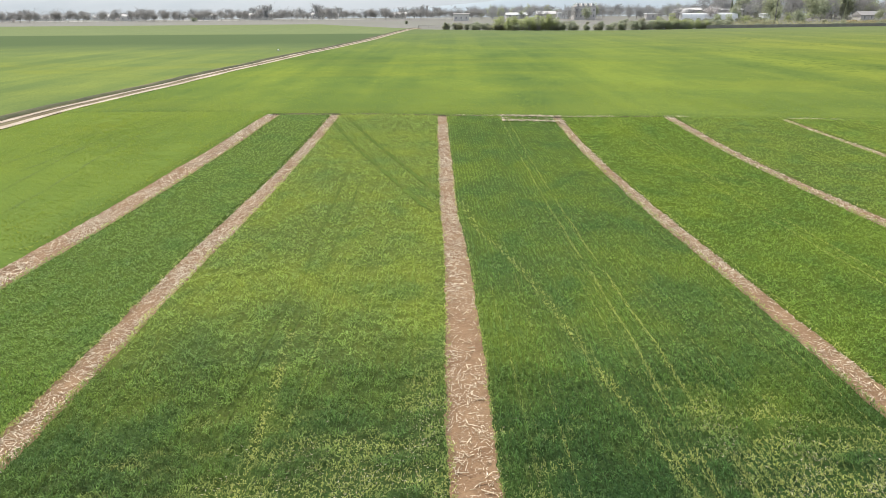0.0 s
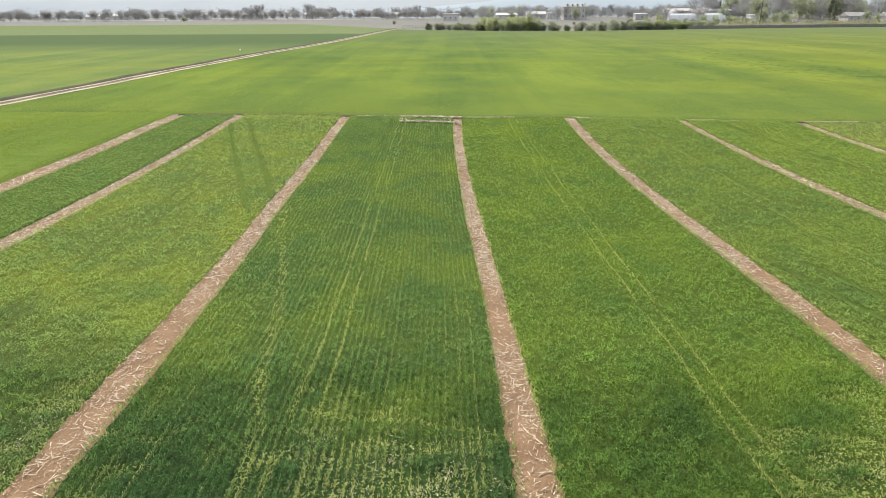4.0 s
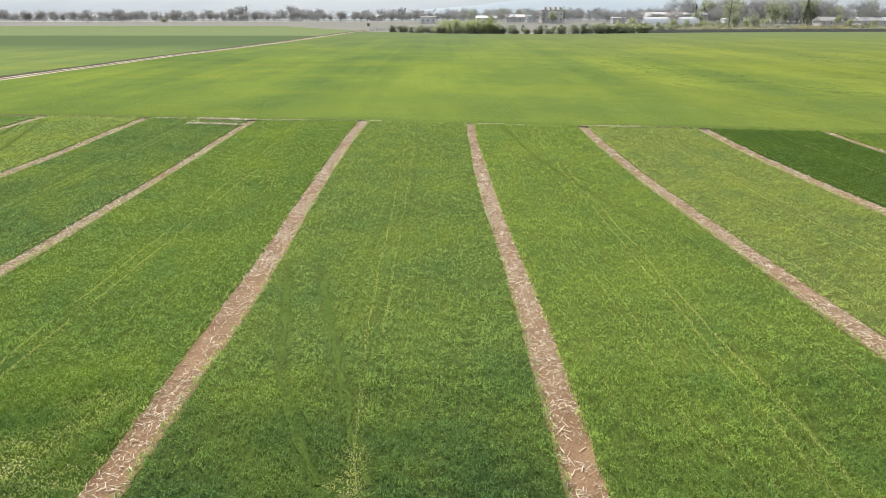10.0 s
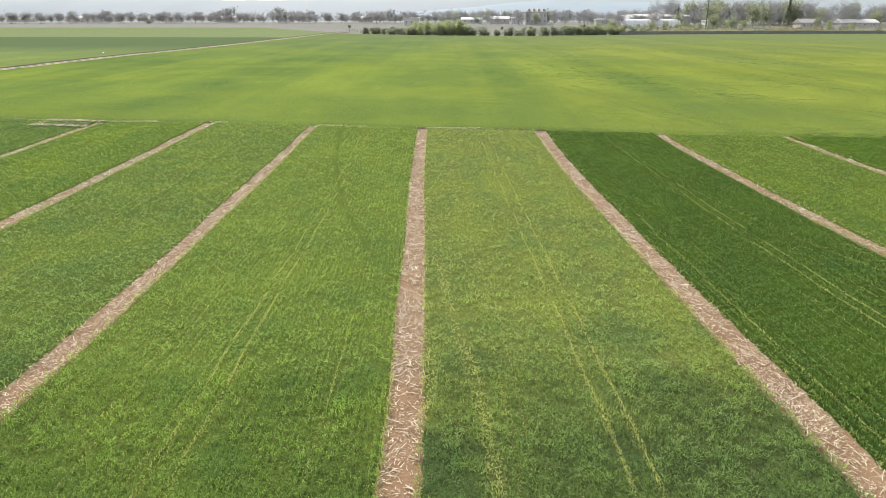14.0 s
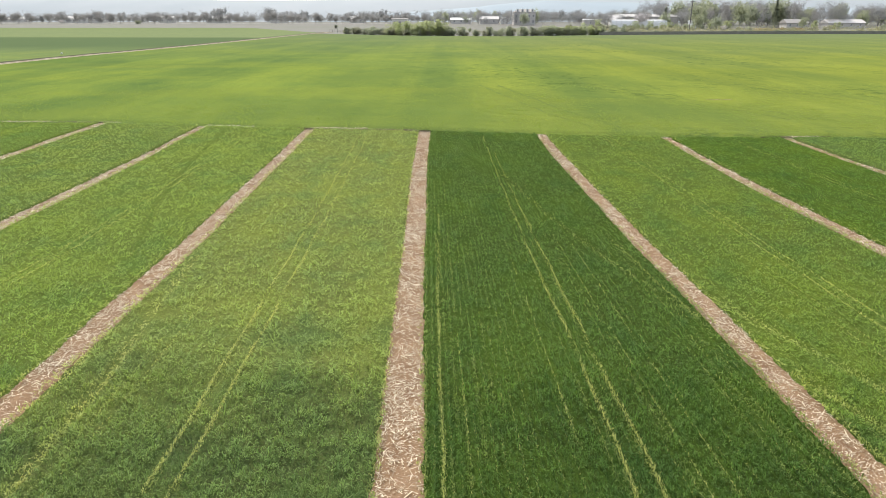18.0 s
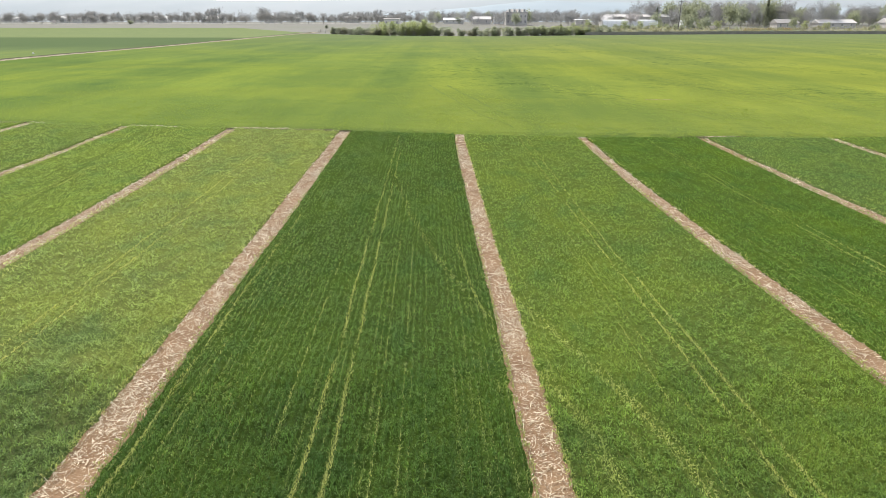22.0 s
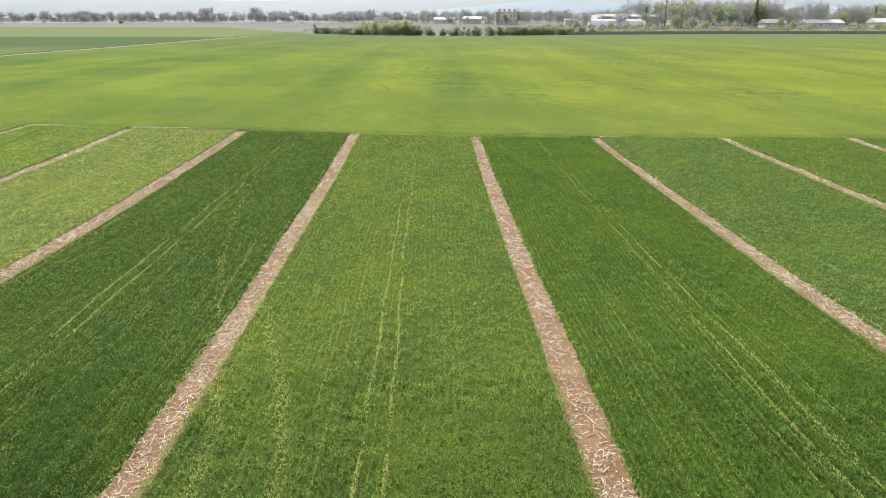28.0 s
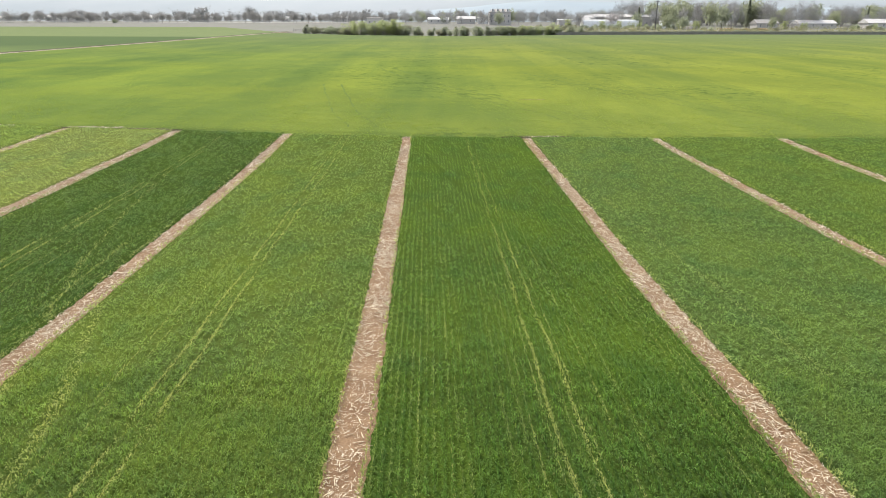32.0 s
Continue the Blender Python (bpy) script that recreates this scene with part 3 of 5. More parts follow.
        x, y, wear, low, dice, track_dark = x[keep], y[keep], wear[keep], low[keep], dice[keep], track_dark[keep]
        long = 0.082 * (0.75 + 0.5 * dice) * rng.uniform(0.6, 1.25, len(x)) * (1 - 0.35 * low) * (1 + 0.10 * value_noise(x * 1.6, y * 1.6, k))
        z = land_z(y) + tall * rng.uniform(0.22, 0.62, len(x)) * (1 - 0.75 * low) + tall * 0.12 * np.clip((y - 9) / 17, 0, 1)
        w = 0.0145 * (y / 7.0) ** 0.72 * rng.uniform(0.6, 1.3, len(x))
        long = long * np.interp(y, [8, 16, 40], [1.0, 1.05, 1.1])
        # far off the tufts even out; tone lightened for fewer shaded gaps
        dice = np.interp(y, [10, 20, 40], [0.5, 0.56, 0.66]) + (dice - 0.5) * np.interp(y, [10, 20, 40], [1.15, 0.55, 0.25]) if k else 0.5 + (dice - 0.5) * 0.3
        # along wheel tracks the shade of the gaps goes into the leaf tone
        dice = dice * (1 - 0.8 * track_dark)
        made.append(leaves(x, y, z, long, w, rng, (10, 65) if y0 < 10 else (8, 44), 1.0 - 0.4 * rows, y0 < 10))
        worn.append(wear)
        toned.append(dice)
    # coarser cover on the part beneath the flight
    x, y = scatter(min(STRIPS[k]), max(STRIPS[k + 1]), -14.0, NEAR_Y, 125, rng)
    keep = (x > strip_edge(k, y, 1) + 0.05) & (x < strip_edge(k + 1, y, -1) - 0.05)
    x, y = x[keep], y[keep]
    made.append(leaves(x, y, land_z(y) + 0.03, tall * rng.uniform(0.6, 0.9, len(x)), rng.uniform(0.03, 0.06, len(x)), rng, (15, 55), 1.0, False))
    worn.append(np.zeros(len(x)))
    toned.append(rng.rand(len(x)))
    # pale stunted leaves that mark the unsown rows and the weak drill rows
    for x, y, tone, tall_share in pale_row_leaves(k, marks, rng):
        keep = (x > strip_edge(k, y, 1)) & (x < strip_edge(k + 1, y, -1)) & (y < far_edge(x)) & in_sight(x, y)
        x, y, tone = x[keep], y[keep], tone[keep]
        made.append(leaves(x, y, land_z(y) + tall * (0.55 + 0.13 * np.clip((y - 9) / 17, 0, 1)), tall * rng.uniform(tall_share, tall_share + 0.2, len(x)), 0.0010 * np.minimum(y + 3, 17) * rng.uniform(0.7, 1.4, len(x)), rng, (15, 65), 0.6, False))
        worn.append(tone)
        toned.append(np.full(len(x), 0.6))
    ob = new("wheat_foliage", add_quads("wheat_foliage", made, material, np.concatenate(worn), np.concatenate(toned)))
    ob.parent = plot
    tagged(ob, kind="stuff")
    # ruts of old wheel tracks where the stand is closed, gap shade in their colour
    for line, half, force in DARK_LINES:
        pts = sorted(line, key=lambda q: q[1])
        if not float(strip_x(k, pts[0][1])) < pts[0][0] < float(strip_x(k + 1, pts[0][1])):
            continue
        ty = np.arange(max(pts[0][1], 7.0), min(pts[-1][1], 38.0), 0.2)
        if len(ty) < 4:
            continue
        tx = np.interp(ty, [q[1] for q in pts], [q[0] for q in pts]) + 0.03 * wavy(ty, int(pts[0][1] * 9) % 89)
        wide = 0.75 * half * force * np.clip(0.62 + 0.5 * np.sin(ty * 2.9) * np.sin(ty * 1.1 + k) + 0.25 * np.sin(ty * 7.3), 0.04, 1.2)
        if force < 0.9 or half < 0.13:
            wide = wide * np.where(np.sin(ty * 1.7 + k) + np.sin(ty * 0.6 + 2 * k) + 0.6 * np.sin(ty * 4.1) > -0.1, 0.6, 0.1)
        tz = land_z(ty) + tall * (0.16 + 0.40 * np.clip((ty - 9) / 17, 0, 1)) + 0.016
        ob = new("wheel_line", sheet("wheel_line", [[(x - w, y, z), (x + w, y, z)] for x, y, z, w in zip(tx, ty, tz, wide)], pressed))
        ob.parent = plot


# open-field tracks: shade cast by the standing crop is in this colour
SHADED_RUT = two_tone("shaded_rut", (0.110, 0.155, 0.050), (0.150, 0.20, 0.058), 0.9, 1.0, 0.03, 0.0, fine=6)
for k, row in enumerate(PLOTS):
    wheat_plot(k, *row)

# dead leaves and straw where the stand is thin
rng = np.random.RandomState(55)
made = []
for cx, cy, rx, ry, force in THIN_SPOTS:
    n = int(rx * ry * 3.2 * 280 * force)
    x, y = rng.normal(cx, rx * 0.55, n), rng.normal(cy, ry * 0.55, n)
    gap = value_noise(x * 4, y * 4, 8) + rng.normal(0, 0.5, n) > 0.1
    for k in range(len(STRIPS)):
        gap &= np.abs(x - strip_x(k, y)) > 0.36
    x, y = x[gap & (y > 5.4)], y[gap & (y > 5.4)]
    made.append((x, y))


# ---- straw on the bare strips ----
def straw_pieces(x, y, z, length, width, rng):
    n = len(x)
    turn, tip = rng.uniform(0, np.pi, n), rng.normal(0, 0.22, n)
    d = np.stack([np.cos(turn), np.sin(turn), tip], 1) * (length * 0.5)[:, None]
    s = np.stack([-np.sin(turn), np.cos(turn), rng.normal(0, 0.3, n)], 1) * (width * 0.5)[:, None]
    c = np.stack([x, y, z], 1)
    return np.stack([c - d - s, c + d - s * 0.7, c + d + s * 0.7, c - d + s], 1)


def stalk_mesh(seed, length, radius):
    """A broken maize stalk: a bent, ridged tube with a node and ragged ends."""
    r = random.Random(seed)
    bm = bmesh.new()
    rings = []
    for i in range(5):
        t = i / 4 - 0.5
        rad = radius * (1.25 if i == 2 else 1.0) * (0.8 if i in (0, 4) else 1.0)
        off = 0.12 * length * (0.25 - t * t)
        rings.append([bm.verts.new((t * length + r.uniform(-1, 1) * radius * 0.4, off + rad * math.cos(a), rad * 0.8 * math.sin(a)))
                      for a in (0.0, 1.26, 2.51, 3.77, 5.03)])
    for a, b in zip(rings, rings[1:]):
        for j in range(5):
            bm.faces.new((a[j], a[(j + 1) % 5], b[(j + 1) % 5], b[j]))
    bm.faces.new(rings[0])
    bm.faces.new(rings[-1][::-1])
    me = bpy.data.meshes.new("stalk")
    bm.to_mesh(me)
    bm.free()
    me.materials.append(STALK)
    return me


dry = [straw_pieces(x, y, land_z(y) + rng.uniform(0.05, 0.12, len(x)), rng.uniform(0.012, 0.04, len(x)), rng.uniform(0.004, 0.009, len(x)), rng) for x, y in made]
tagged(new("dead_leaves", add_quads("dead_leaves", np.concatenate(dry), STRAW)), "bleached dead leaves in the thin front patches of wheat", "dead leaves", kind="stuff")
STALKS = [stalk_mesh(i, 0.085 + 0.025 * i, 0.0055 + 0.0006 * i) for i in range(5)]
strip_things = [o for o in scene.objects if o.name.startswith("bare_strip")]
for k, strip in enumerate(strip_things):
    r = random.Random(700 + k)
    for _ in range(95):
        y = 6.2 + 15 * r.random() ** 1.4
        x = float(strip_x(k, y)) + r.uniform(-0.21, 0.21)
        if not in_sight(np.array([x]), np.array([y]))[0]:
            continue
        ob = new("stalk", STALKS[r.randrange(5)])
        ob.parent = strip
        ob.matrix_basis = pose(x, y, float(land_z(y)) + 0.035, r.uniform(-6, 6), r.uniform(-8, 8), r.uniform(0, 180))


def litter(k, y):
    """How thickly the straw lies along a strip: the first strips are swept nearly bare at the front."""
    swept = (0.35, 0.15, -0.85, -0.45, -0.55, -0.35, -0.15, 0.1, -0.1, -0.35)[k] if k < 10 else -0.3
    return np.interp(y, [8.5, 12, 20, 30], [swept, 0.5 * swept - 0.08, -0.1, -0.05]) + 0.12 * wavy(y, 81 + k, ((0.6, 1), (1.7, 0.8)))


for k in range(len(STRIPS)):
    rng = np.random.RandomState(600 + k)
    made = []
    for y0, y1, density, size in ((-14, 5.6, 160, 1.9), (5.6, 14, 1350, 0.85), (14, 24, 820, 1.2), (24, 41, 380, 1.9)):
        n = int((y1 - y0) * 0.9 * density)
        y = rng.uniform(y0, y1, n)
        x = strip_x(k, y) + rng.uniform(-0.40, 0.40, n)
        keep = (y < ENDS[k] + 0.1) & (x > strip_edge(k, y, -1) - 0.01) & (x < strip_edge(k, y, 1) + 0.01) & in_sight(x, y)
        # straw lies in drifts, with bare soil between
        drift = value_noise(x * 1.8 + k * 9, y * 1.1, 20 + k) + 0.5 * value_noise(x * 5, y * 4 + k, 60 + k)
        keep &= rng.uniform(-1.15, 1.0, n) < drift * 0.5 + litter(k, y)
        x, y = x[keep], y[keep]
        long = rng.gamma(1.8, 0.034, len(x)).clip(0.02, 0.17) * size
        made.append(straw_pieces(x, y, land_z(y) + 0.028 + rng.uniform(0, 0.022, len(x)), long, rng.uniform(0.005, 0.014, len(x)) * size, rng))
    tagged(new("straw_litter", add_quads("straw_litter", np.concatenate(made), STRAW)), "pale chopped maize straw scattered over the bare strip", "straw", "straw on strips", "stuff")

# ---- the wheat field beyond, cut by a dirt road ----
ROAD = ((-27.5, -20.0), (-26.8, 15.0), (-26.0, 37.0), (-25.8, 43.5), (-25.1, 50.0), (-24.1, 58.0), (-23.2, 70.0), (-22.0, 80.0), (-20.7, 92.0), (-19.2, 105.0),
        (-17.8, 120.0), (-16.2, 140.0), (-14.8, 172.0), (-13.6, 200.0), (-11.8, 235.0), (-9.5, 255.0))
ROAD_X, ROAD_Y = [p[0] for p in ROAD], [p[1] for p in ROAD]


def road_x(y):
    return np.interp(y, ROAD_Y, ROAD_X)


def crop_sheet(label, ys, left, right, lift, columns, material=None):
    rows = []
    for y in ys:
        a, b = float(left(y)), float(right(y))
        u = np.linspace(0, 1, columns)
        rows.append([(a + (b - a) * s, y, float(land_z(y)) + (0.0 if i in (0, columns - 1) else lift)) for i, s in enumerate(u)])
    ob = new("wheat_field", sheet("wheat_field", rows, material or FIELD))
    return tagged(ob, label, "field", "open fields", "structure")


HEDGE_LINE = ([-40, 0, 20, 50, 70, 90, 140, 200, 420], [255, 226, 208, 201, 206, 216, 226, 228, 230])
side_ys = list(np.arange(-6, 41, 1.0)) + [41.3]
crop_sheet("wheat growing beside the dirt road and the narrow plot", side_ys, lambda y: road_x(y) + 1.0, lambda y: strip_edge(0, y, -1), 0.15, 40, FIELD_SIDE)

rows = []
far_steps = np.concatenate([np.arange(0, 30, 0.6), np.arange(30, 80, 2.0), np.arange(80, 240, 4.0)])
cols = np.concatenate([np.linspace(-40, 70, 140), np.linspace(72, 420, 40)])
for s in far_steps:
    line = []
    for c in cols:
        start = float(far_edge(min(max(c, END_X[0]), END_X[-1]))) + 0.03 if c > END_X[0] - 0.35 else 41.2
        y = start + s * (float(np.interp(c, *HEDGE_LINE)) - start) / far_steps[-1]
        x = max(c, float(road_x(y)) + 1.0) if c < 0 else c
        line.append((x, y, float(land_z(y)) + (0.02 if s == 0 else 0.15)))
    rows.append(line)
tagged(new("wheat_field", sheet("wheat_field", rows, FIELD)), "wide bright yellow-green winter wheat field behind the trial plots", "field", "open fields", "structure")
crop_sheet("green field across the dirt road with a darker band", list(np.arange(-6, 330, 4.0)) + [330], lambda y: -420 + 0 * y,
           lambda y: road_x(y) - 2.0 - max(0.0, y - 250) * 0.6, 0.10, 70, FIELD_GREY)

# leaf tufts on the near part of the open field
rng = np.random.RandomState(77)
made = []
for x0, x1, y0, y1, density, width in ((-26, -11, 10, 41, 230, 0.034), (-26, 95, 33.5, 62, 95, 0.045)):
    x, y = scatter(x0, x1, y0, y1, density, rng)
    if y0 < 30:
        keep = (x > road_x(y) + 1.1) & (x < strip_edge(0, y, -1)) & in_sight(x, y)
    else:
        edge = np.where(x > END_X[0], far_edge(np.clip(x, END_X[0], END_X[-1])) + 0.15, 41.2)
        keep = (x > road_x(y) + 1.1) & (y > edge) & in_sight(x, y)
    keep &= rng.rand(len(x)) < np.clip((62 - y) / 26, 0, 1)
    # gaps where the stand is thin, mostly away from the road
    gap = value_noise(x * 2.1, y * 2.6, 31) + 0.6 * value_noise(x * 0.35, y * 0.3, 32) + 0.5 * value_noise(x * 5.0, y * 6.0, 33)
    keep &= gap < np.interp(x, [-10, 20, 40], [1.1, 0.85, 0.45])
    x, y = x[keep], y[keep]
    made.append(leaves(x, y, land_z(y) + 0.12, rng.uniform(0.07, 0.12, len(x)) * (1 + 0.25 * value_noise(x * 0.5, y * 0.5, 3)), width * rng.uniform(0.6, 1.4, len(x)), rng, (15, 60), 1.0, False))
FIELD_LEAF = wheat_material("field_leaf", (0.200, 0.278, 0.050), (0.265, 0.320, 0.050), (3.0, 9.0, 0))
made = np.concatenate(made)
tagged(new("field_leaves", add_quads("field_leaves", made, FIELD_LEAF, np.zeros(len(made)), rng.uniform(0.42, 0.66, len(made)))), "young wheat leaves on the near edge of the open field", "wheat", kind="stuff")

# furrow with dark stubble along the far edge of the trial, with straw on a few stretches
STUBBLE = two_tone("stubble", (0.10, 0.085, 0.05), (0.15, 0.13, 0.07), 1.4, 1.0, 0.03, fine=9)
for x0, x1 in ((-11, 13.5), (25.5, 33.5), (51.0, 55.0)):
    ex = np.arange(x0, x1, 0.2)
    taper = np.clip(np.minimum(ex - x0, x1 - ex) / 1.5, 0.1, 1)
    rows = [[(x, float(far_edge(x)) + 0.05 + o * w * (0.25 + 0.5 * math.sin(x * 1.3 + math.sin(x * 0.4) * 2) ** 2), float(land_z(far_edge(x))) + 0.105 + h) for o, h in ((-0.12, -0.09), (0.0, -0.02), (0.15, -0.02), (0.24, 0.0))] for x, w in zip(ex, taper)]
    tagged(new("furrow", sheet("furrow", rows, STUBBLE)), "narrow dark furrow closing the ends of the plots", "furrow", "furrows", "structure")
rng = np.random.RandomState(78)
straw = []
for x0, x1, n, deep in ((3.2, 10.2, 420, 0.22), (0.5, 3.2, 90, 0.15), (20.0, 23.0, 120, 0.2), (26.3, 29.5, 260, 0.22), (52.3, 54.2, 60, 0.15), (13.2, 14.5, 60, 0.2)):
    x = rng.uniform(x0, x1, n)
    y = far_edge(x) + rng.uniform(-0.06, deep, n)
    straw.append(straw_pieces(x, y, land_z(y) + 0.11, rng.uniform(0.05, 0.22, n), rng.uniform(0.015, 0.03, n), rng))
x = rng.uniform(3.3, 6.9, 1500)
y = rng.uniform(-2.2, -0.05, 1500) + far_edge(x)
keep = (np.abs((y - far_edge(x)) + 1.1) > 0.66) | (rng.rand(1500) < 0.12)
straw.append(straw_pieces(x[keep], y[keep], land_z(y[keep]) + 0.17, rng.uniform(0.06, 0.28, keep.sum()), rng.uniform(0.02, 0.04, keep.sum()), rng))
tagged(new("straw_litter", add_quads("straw_litter", np.concatenate(straw), STRAW)), "pale straw strewn along the far headland", "straw", "straw on strips", "stuff")

# old wheel tracks pressed into the open field
TRACKS = (((-17.0, 35.2), (-16.96, 31.0), (-16.7, 28.2), (-16.0, 24.6), (-15.5, 20.0)), ((-15.7, 42.4), (-17.6, 36.3), (-18.4, 32.6), (-18.7, 26.0)), ((37.9, 58.8), (41.3, 42.3), (43.5, 36.4)),
          ((41.5, 75.3), (46.7, 58.8), (51.2, 49.0), (54.7, 42.3), (56.1, 39.1)), ((57.0, 70.2), (61.0, 57.8), (63.6, 51.0), (66.2, 43.4), (70.0, 37.9)))
for line in TRACKS:
    pts = sorted(line, key=lambda q: q[1])
    ty = np.arange(pts[0][1], pts[-1][1], 0.5)
    tx = sum(np.interp(ty + d, [q[1] for q in pts], [q[0] for q in pts]) for d in (-2, -1, 0, 1, 2)) / 5 + 0.1 * wavy(ty, int(pts[0][0] * 7) % 97)
    track = new("wheel_track")
    tagged(track, "faint dark wheel track pressed into the open wheat field", "wheel track", "wheel tracks", "structure")
    for off in (-0.8, 0.8):
        half = 0.035 + 0.02 * np.sin(ty * 2.1 + off) + 0.05 * np.clip((ty - 40) / 35, 0, 1)
        ob = new("wheel_line", sheet("wheel_line", [[(x + off - h, y, float(land_z(y)) + 0.158), (x + off + h, y, float(land_z(y)) + 0.158)] for x, y, h in zip(tx, ty, half)], SHADED_RUT))
        ob.parent = track

rows = [[(53.6 + 2.0 * i / 20, 48.4 + o * (0.10 + 0.095 * math.sin(i * 1.9)) + 0.1 * math.sin(i * 0.7), float(land_z(48.4)) + 0.17) for o in (-1, 0, 1)] for i in range(21)]
tagged(new("bare_streak", sheet("bare_streak", rows, two_tone("dry_patch", (0.25, 0.23, 0.10), (0.36, 0.32, 0.16), 1.2, 0.95, 0.02))), "short dry straw-coloured streak in the open wheat field", "soil patch", kind="structure")

# dirt road: two worn ruts with a grassy crown
VERGE = two_tone("verge", (0.13, 0.10, 0.055), (0.19, 0.165, 0.085), 0.4, 0.95, 0.05, fine=5)
ry = np.concatenate([np.arange(-20, 110, 1.5), np.arange(110, 256, 4.0)])
profile = ((-2.6, 0.02), (-1.35, 0.06), (-1.05, 0.05), (-0.40, 0.05), (-0.25, 0.10), (0.25, 0.10), (0.55, 0.05), (1.05, 0.05), (1.25, 0.06), (1.6, 0.00))
wob = 0.12 * wavy(ry, 11, ((0.2, 1), (0.6, 0.6)))
verge = new("dirt_road", sheet("dirt_road", [[(float(road_x(y)) + w + o, y, float(land_z(y)) + 0.03 + h) for o, h in profile] for y, w in zip(ry, wob)], VERGE))
tagged(verge, "dirt field road with pale ruts and a dull grass crown", "road", kind="structure")
for side, half in ((-0.62, 0.20), (0.60, 0.30)):
    rut = new("rut", sheet("rut", [[(float(road_x(y)) + w + side + o * (1 + 0.25 * math.sin(y * 0.7 + side)), y, float(land_z(y)) + 0.125 - 0.02 * (o == 0)) for o in (-half, 0.0, half)] for y, w in zip(ry, wob)], DIRT_ROAD))
    rut.parent = verge
ROUGH_GRASS = two_tone("rough_grass", (0.060, 0.066, 0.034), (0.105, 0.105, 0.052), 0.5, 1.0, 0.05, fine=4)
ditch = new("grass_bank", sheet("grass_bank", [[(float(road_x(y)) + w - o * (1 + 0.12 * math.sin(y * 0.31) + 0.08 * math.sin(y * 1.3)), y, float(land_z(y)) + h) for o, h in ((1.12, 0.09), (1.3, 0.19), (1.65, 0.21), (2.05, 0.10))] for y, w in zip(ry, wob)], ROUGH_GRASS))
ditch.parent = verge

# ---- the far side: trees, hedges, sheds and houses ----
# bark kept pale: distance haze is in the colour
BARK = two_tone("bark", (0.34, 0.32, 0.305), (0.42, 0.395, 0.375), 1.5, 0.95, 0.02)


def limb(bm, a, b, ra, rb, sides=4):
    a, b = Vector(a), Vector(b)
    d = (b - a).normalized()
    u = d.orthogonal().normalized()
    v = d.cross(u)
    lo, hi = ([bm.verts.new(p + (u * math.cos(t) + v * math.sin(t)) * r) for t in (6.2832 * i / sides for i in range(sides))] for p, r in ((a, ra), (b, rb)))
    for i in range(sides):
        bm.faces.new((lo[i], lo[(i + 1) % sides], hi[(i + 1) % sides], hi[i]))


def tree_parts(seed, height, spread_r, trunk_share, leaf_n, leaf_size, slim=0.55):
    """Trunk with limbs, and a crown of twigs or leaf clumps: some round the limb ends, some through an uneven dome."""
    r = random.Random(seed)
    wood = bmesh.new()
    top = Vector((r.uniform(-0.3, 0.3), r.uniform(-0.3, 0.3), height * 0.78))
    fork = Vector((top.x * 0.3, top.y * 0.3, height * trunk_share))
    limb(wood, (0, 0, -0.3), fork, height * 0.022, height * 0.017, 6)
    limb(wood, fork, top, height * 0.017, height * 0.004, 5)
    tips = [top]
    for i in range(10):
        a = 6.283 * i / 10 + r.uniform(-0.3, 0.3)
        s = fork.lerp(top, r.uniform(0.0, 0.7))
        e = s + Vector((math.cos(a) * spread_r * r.uniform(0.5, 0.95), math.sin(a) * spread_r * r.uniform(0.5, 0.95), height * r.uniform(0.08, 0.34)))
        e.z = min(e.z, height * 0.95)
        limb(wood, s, e, height * 0.008, height * 0.003)
        tips += [e, s.lerp(e, 0.6)]
        for _ in range(3):
            q = s.lerp(e, r.uniform(0.4, 0.9))
            f = q + Vector((r.uniform(-1, 1) * spread_r * 0.4, r.uniform(-1, 1) * spread_r * 0.4, height * r.uniform(0.0, 0.18)))
            limb(wood, q, f, height * 0.004, height * 0.0015, 3)
            tips.append(f)
    rng2 = np.random.RandomState(seed)
    c = np.array([tips[i] for i in rng2.randint(0, len(tips), leaf_n)])
    p = c + rng2.normal(0, 1, (leaf_n, 3)) * np.array([spread_r * 0.16, spread_r * 0.16, height * 0.06])
    dome = rng2.normal(0, 1, (leaf_n, 3))
    dome /= np.linalg.norm(dome, axis=1)[:, None]
    dome *= (rng2.rand(leaf_n) ** 0.45)[:, None]
    mid = (trunk_share + 1) / 2
    dome = dome * np.array([spread_r, spread_r, height * (1 - trunk_share) / 2]) * (1 + 0.18 * np.sin(dome[:, :1] * 7 + seed) * np.sin(dome[:, 1:2] * 6)) + np.array([0, 0, height * mid])
    p = np.where((rng2.rand(leaf_n) < 0.45)[:, None], dome, p)
    out = p - np.array([0, 0, height * trunk_share])
    out /= np.linalg.norm(out, axis=1)[:, None] + 1e-6
    d1 = out + rng2.normal(0, 0.55, (leaf_n, 3))
    d1 /= np.linalg.norm(d1, axis=1)[:, None]
    d2 = np.cross(d1, rng2.normal(0, 1, (leaf_n, 3)))
    d2 /= np.linalg.norm(d2, axis=1)[:, None] + 1e-6
    s = leaf_size * rng2.uniform(0.5, 1.4, leaf_n)
    d1, d2 = d1 * s[:, None], d2 * (s * slim)[:, None]
    return wood, np.stack([p - d1 - d2, p - d1 + d2, p + d1], 1)


